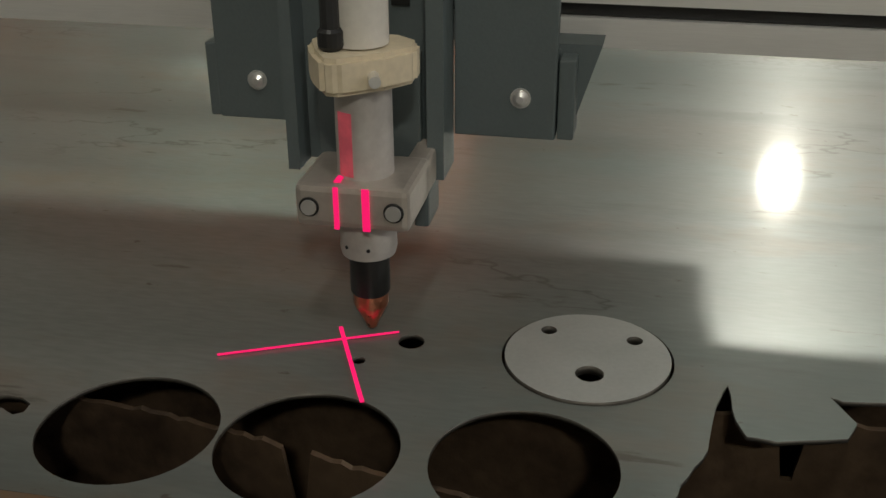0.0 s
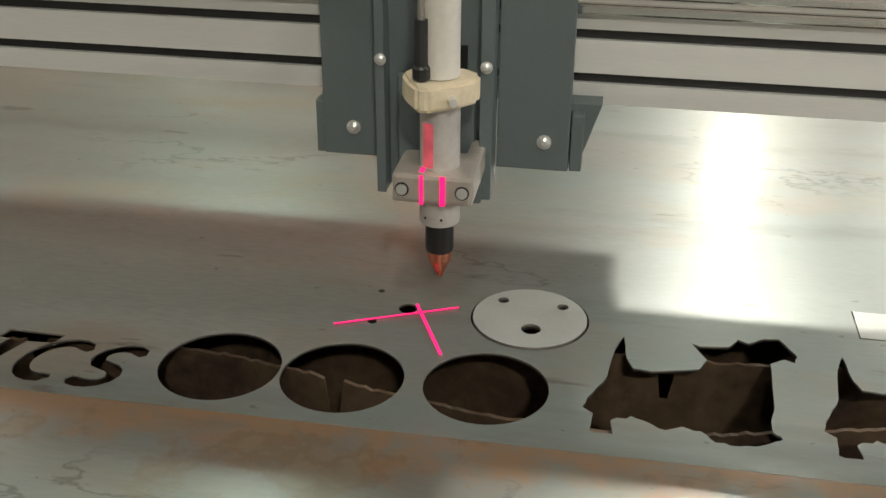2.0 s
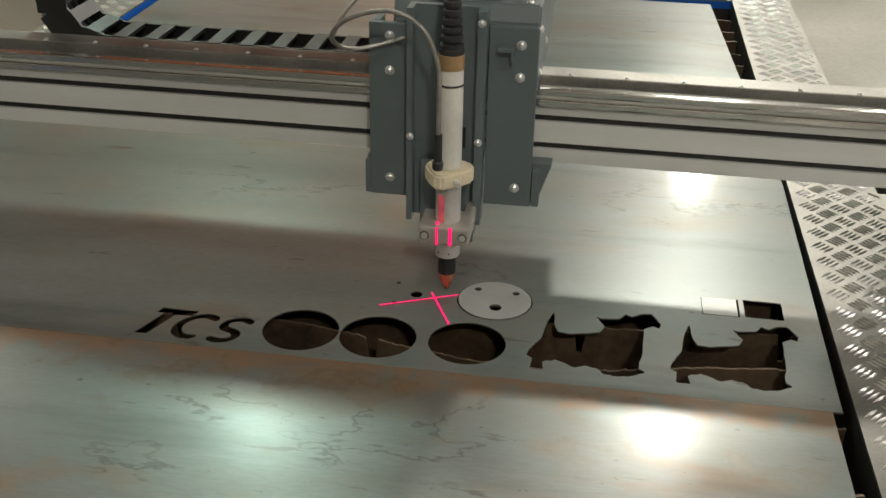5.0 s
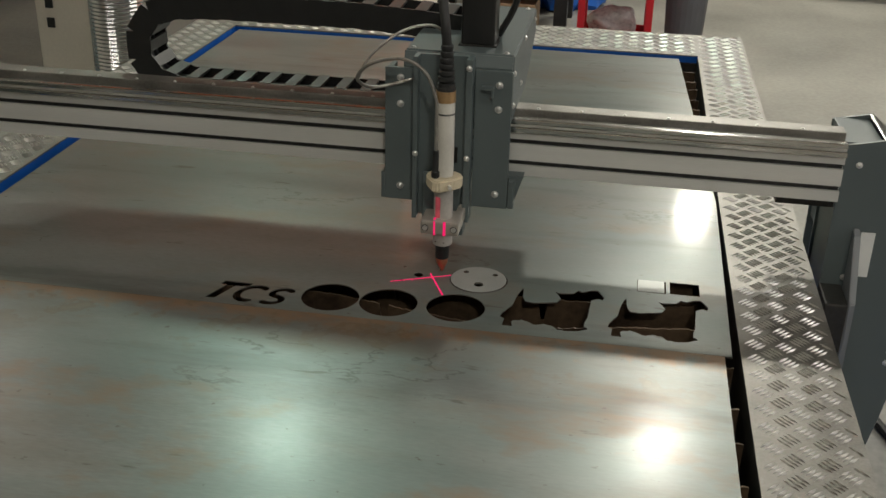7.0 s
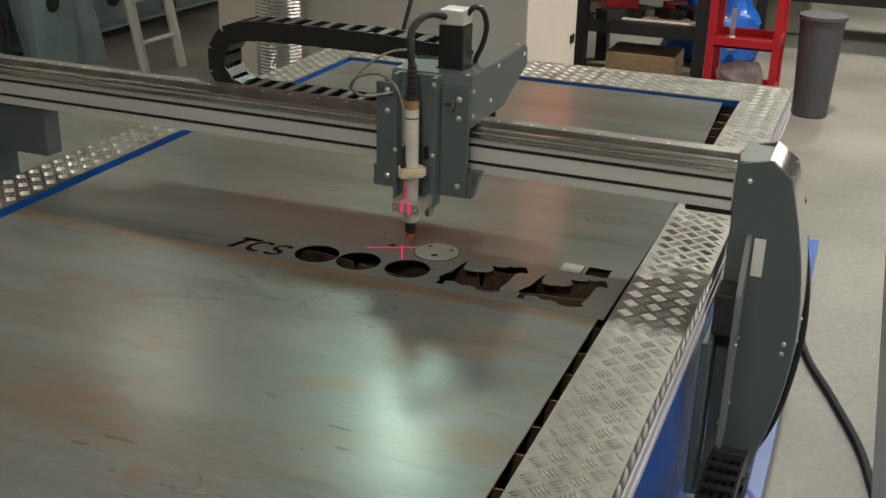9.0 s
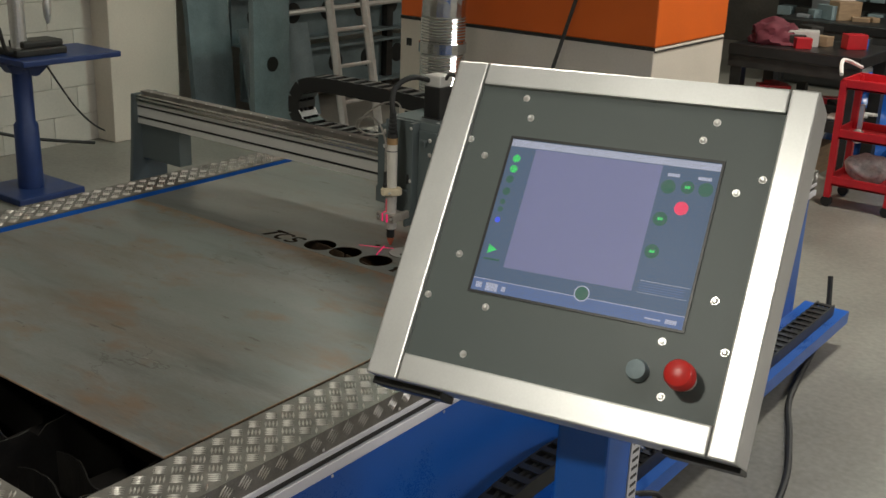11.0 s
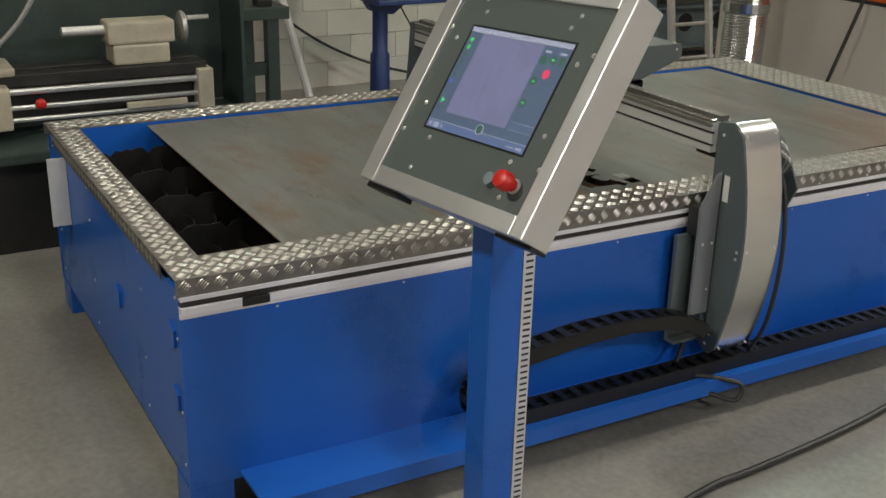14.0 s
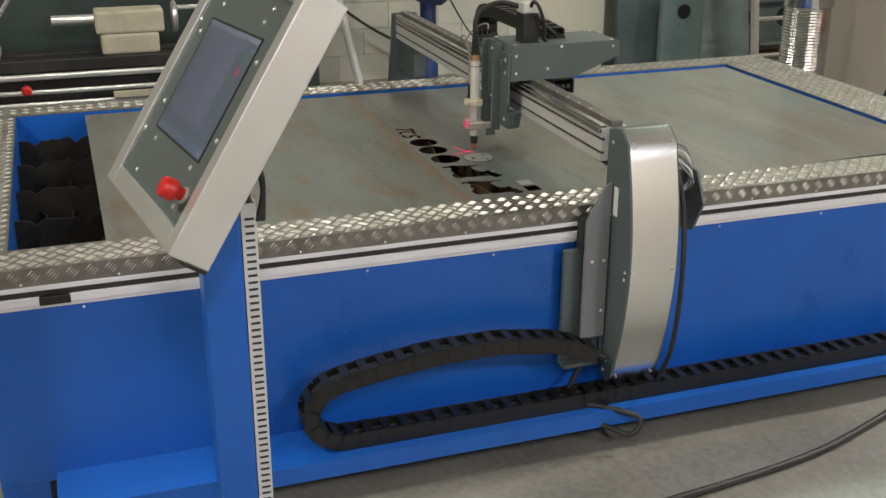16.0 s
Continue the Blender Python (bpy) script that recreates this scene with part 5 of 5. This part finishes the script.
def trolley():
    t = thing("tool_trolley", "red three-shelf workshop trolley", "trolley", (-0.3, 6.02, FLOOR))
    for z in (0.14, 0.44, 0.75):
        part("shelf", boxes(((-0.2, -0.18, z), (0.2, 0.18, z + 0.015)), ((-0.2, -0.18, z), (0.2, -0.165, z + 0.06)), ((-0.2, 0.165, z), (0.2, 0.18, z + 0.06)), ((-0.2, -0.18, z), (-0.185, 0.18, z + 0.06)), ((0.185, -0.18, z), (0.2, 0.18, z + 0.06)), bevel=0.003), REDP, t)
    for x in (-0.185, 0.185):
        for y in (-0.165, 0.165):
            part("leg", box((x - 0.02, y - 0.02, 0.06), (x + 0.02, y + 0.02, 0.8), 0.004), REDP, t)
            part("castor", cyl((x, y - 0.015, 0.035), (x, y + 0.015, 0.035), 0.035, seg=14), BLACK, t)
    part("handle", tube([(-0.2, -0.2, 0.84), (-0.26, 0.0, 0.9), (-0.2, 0.2, 0.84)], 0.012, 8), WHITE, t)
    b = thing("plastic_bag", "crumpled pale plastic bag on the trolley shelf", "bag", (-0.3, 6.02, FLOOR + 0.156))
    bm = bmesh.new()
    bmesh.ops.create_icosphere(bm, subdivisions=4, radius=0.11)
    for v in bm.verts:
        v.co *= 1 + 0.3 * noise.noise(v.co * 14)
        v.co.z = max(-0.09, v.co.z * 0.85)
        v.co.x *= 1.3
    bmesh.ops.translate(bm, vec=(0, 0, 0.09), verts=bm.verts)
    part("film", bm, PLASTIC, b)
    h = thing("hand_tool", "steel ring spanner on the trolley", "spanner", (-0.38, 5.95, FLOOR + 0.4551))
    part("shaft", box((-0.015, -0.01, 0.0), (0.015, 0.01, 0.2), 0.004), SCREW, h)
    part("ring", lathe_shape([(0.03, 0), (0.045, 0.005), (0.045, 0.02), (0.03, 0.025)], 18, pose(0, 0, 0.0, 90, 0, 0)), SCREW, h)
    n = thing("waste_bin", "grey plastic waste bin", "bin", (0.1, 6.25, FLOOR))
    part("body", lathe_shape([(0.1, 0), (0.104, 0.01), (0.13, 0.58), (0.14, 0.59), (0.14, 0.61), (0.12, 0.61)], 24), BINM, n)


def heap(name, label, category, at, size, material, seed):
    """A slack, crumpled heap of soft stuff."""
    t = thing(name, label, category, at)
    bm = bmesh.new()
    bmesh.ops.create_icosphere(bm, subdivisions=4, radius=1.0)
    for v in bm.verts:
        k = 1 + 0.35 * noise.noise(v.co * 2.3 + Vector((seed, 0, 0))) + 0.12 * noise.noise(v.co * 7)
        v.co = Vector((v.co.x * size[0] * k, v.co.y * size[1] * k, max(0.0, (v.co.z * k + 0.35) * size[2])))
    part("fabric", bm, material, t, smooth=True)


def far_benches():
    rnd = random.Random(9)
    for x0, y0, ln, h in ((-1.5, 6.45, 0.92, 0.86), (-1.9, 8.4, 4.2, 0.86)):
        t = thing("work_bench", "dark workbench crowded with parts", "bench", (x0, y0, FLOOR), group="far benches")
        part("top", box((0, 0, h - 0.08), (ln, 0.8, h), 0.01), BLACK, t)
        part("apron", box((0, 0.02, h - 0.16), (ln, 0.06, h - 0.08)), DARK, t)
        n = 2 if ln < 1 else 4
        for k in range(n):
            for y in (0.03, 0.68):
                part("leg", box((0.02 + (ln - 0.12) * k / (n - 1), y, 0), (0.1 + (ln - 0.12) * k / (n - 1), y + 0.09, h - 0.08)), BLACK, t)
        part("shelf", box((0.1, 0.05, 0.33), (ln - 0.1, 0.75, 0.41)), BLACK, t)
        for k in range(int(14 + ln * 12)):
            s = rnd.uniform(0.03, 0.12)
            x, y = rnd.uniform(0.14, ln - 0.14), rnd.uniform(0.12, 0.66)
            z = h if k % 2 else 0.41
            mt = rnd.choice([DARK, DARK, DARK, WOOD, BLUE, IBLUE, REDP, PLASTIC, ALU, GREYL])
            o = thing("parts_box", "small box of workshop parts on the bench", "box", (x0 + x, y0 + y, FLOOR + z), group="bench clutter")
            part("body", box((-s, -s * 0.6, 0), (s, s * 0.6, s * rnd.uniform(0.5, 1.6)), 0.006, pose(0, 0, 0, 0, 0, rnd.uniform(-60, 60))), mt, o)
    # bar stock lying on the lower shelf
    for k in range(7):
        o = thing("steel_bar", "pale steel bar lying on the bench shelf", "bar", (-1.36 + 0.02 * k, 6.55 + 0.06 * k, FLOOR + 0.41), group="bar stock")
        part("body", cyl((0, 0, 0.012), (0.7, 0.02 * (k % 3), 0.012), 0.012, seg=8), ALU, o)
    heap("cloth_bag", "dusty pink cloth bag slumped on the workbench", "bag", (-1.28, 6.7, FLOOR + 0.86), (0.17, 0.14, 0.12), ROSE, 2.0)
    heap("tarpaulin", "crumpled blue tarpaulin on the floor", "tarpaulin", (-0.75, 7.6, FLOOR), (0.34, 0.3, 0.42), BLUE, 7.0)
    o = thing("carton", "flat brown cardboard carton under the workbench", "carton", (-1.0, 6.7, FLOOR))
    part("body", box((-0.26, -0.16, 0), (0.2, 0.2, 0.2), 0.006), WOOD, o)
    m = thing("bench_machine", "dark pedestal machine standing behind the benches", "machine", (-0.4, 9.1, FLOOR))
    part("base", box((-0.25, -0.25, 0), (0.25, 0.25, 0.7), 0.02), LCREAM, m)
    part("column", cyl((0, 0.1, 0.7), (0, 0.1, 1.5), 0.06), DARK, m)
    part("head", box((-0.14, -0.28, 1.3), (0.14, 0.2, 1.62), 0.04), IBLUE, m)
    r = thing("bin_rack", "wall rack of small storage bins", "bin rack", (-2.6, 10.2, FLOOR))
    part("panel", boxes(((0, 0.1, 0.0), (1.7, 0.14, 1.5))), BLACK, r)
    for i in range(9):
        for j in range(6):
            part("bin", box((0.06 + 0.18 * i, -0.08, 0.3 + 0.2 * j), (0.2 + 0.18 * i, 0.1, 0.39 + 0.2 * j), 0.006), IBLUE if (i + j) % 3 else DARK, r)


def floor_cable():
    t = thing("floor_cable", "black power cable snaking over the concrete floor", "cable", (0, 0, FLOOR))
    part("lead", tube([(0.2, 3.8, 0.25), (0.24, 3.7, 0.06), (0.28, 3.4, 0.012), (0.36, 2.95, 0.012), (0.47, 2.65, 0.012), (0.57, 2.35, 0.012), (0.63, 2.0, 0.012), (0.67, 1.6, 0.012), (0.69, 1.35, 0.012), (0.8, 1.0, 0.012), (1.1, 0.7, 0.012)], 0.012, 8), RUBBER, t)
    k = thing("cable_tail", "loose black cable loop below the end housing", "cable", (0.25, 1.7, -0.56))
    part("lead", tube([(-0.06, -0.03, 0.02), (0.0, -0.1, -0.05), (0.06, 0.0, -0.07), (0.11, 0.1, -0.1), (0.12, 0.07, -0.15), (0.07, -0.02, -0.12)], 0.009, 8), RUBBER, k)


filter_cabinet()
ladder()
steel_rack()
pedestal_table()
lathe()
bench()
trolley()
far_benches()
floor_cable()


# ---- what moves ----
def motions():
    xs = ((0, -0.07), (0.5, -0.07), (1.0, -0.07), (1.5, -0.07), (1.65, -0.062), (1.8, -0.042), (2.0, -0.014), (2.2, -0.002), (2.4, 0), (3.0, 0), (7, 0), (16, 0))
    walk(CARRIAGE, [(t, pose(-0.528 + d, 0, 0)) for t, d in xs])
    walk(CROSS, [(t, pose(-0.528 + d, 0, 0)) for t, d in xs])
    zs = ((0, -0.009), (0.5, -0.009), (1.0, -0.008), (1.25, -0.001), (1.5, 0.007), (1.8, 0.017), (2.2, 0.022), (2.6, 0.022), (3.0, 0.014), (3.3, 0.002), (3.5, -0.002), (7, -0.002), (16, -0.002))
    walk(TORCH_LIFT, [(t, pose(0, 0, z)) for t, z in zs])


motions()
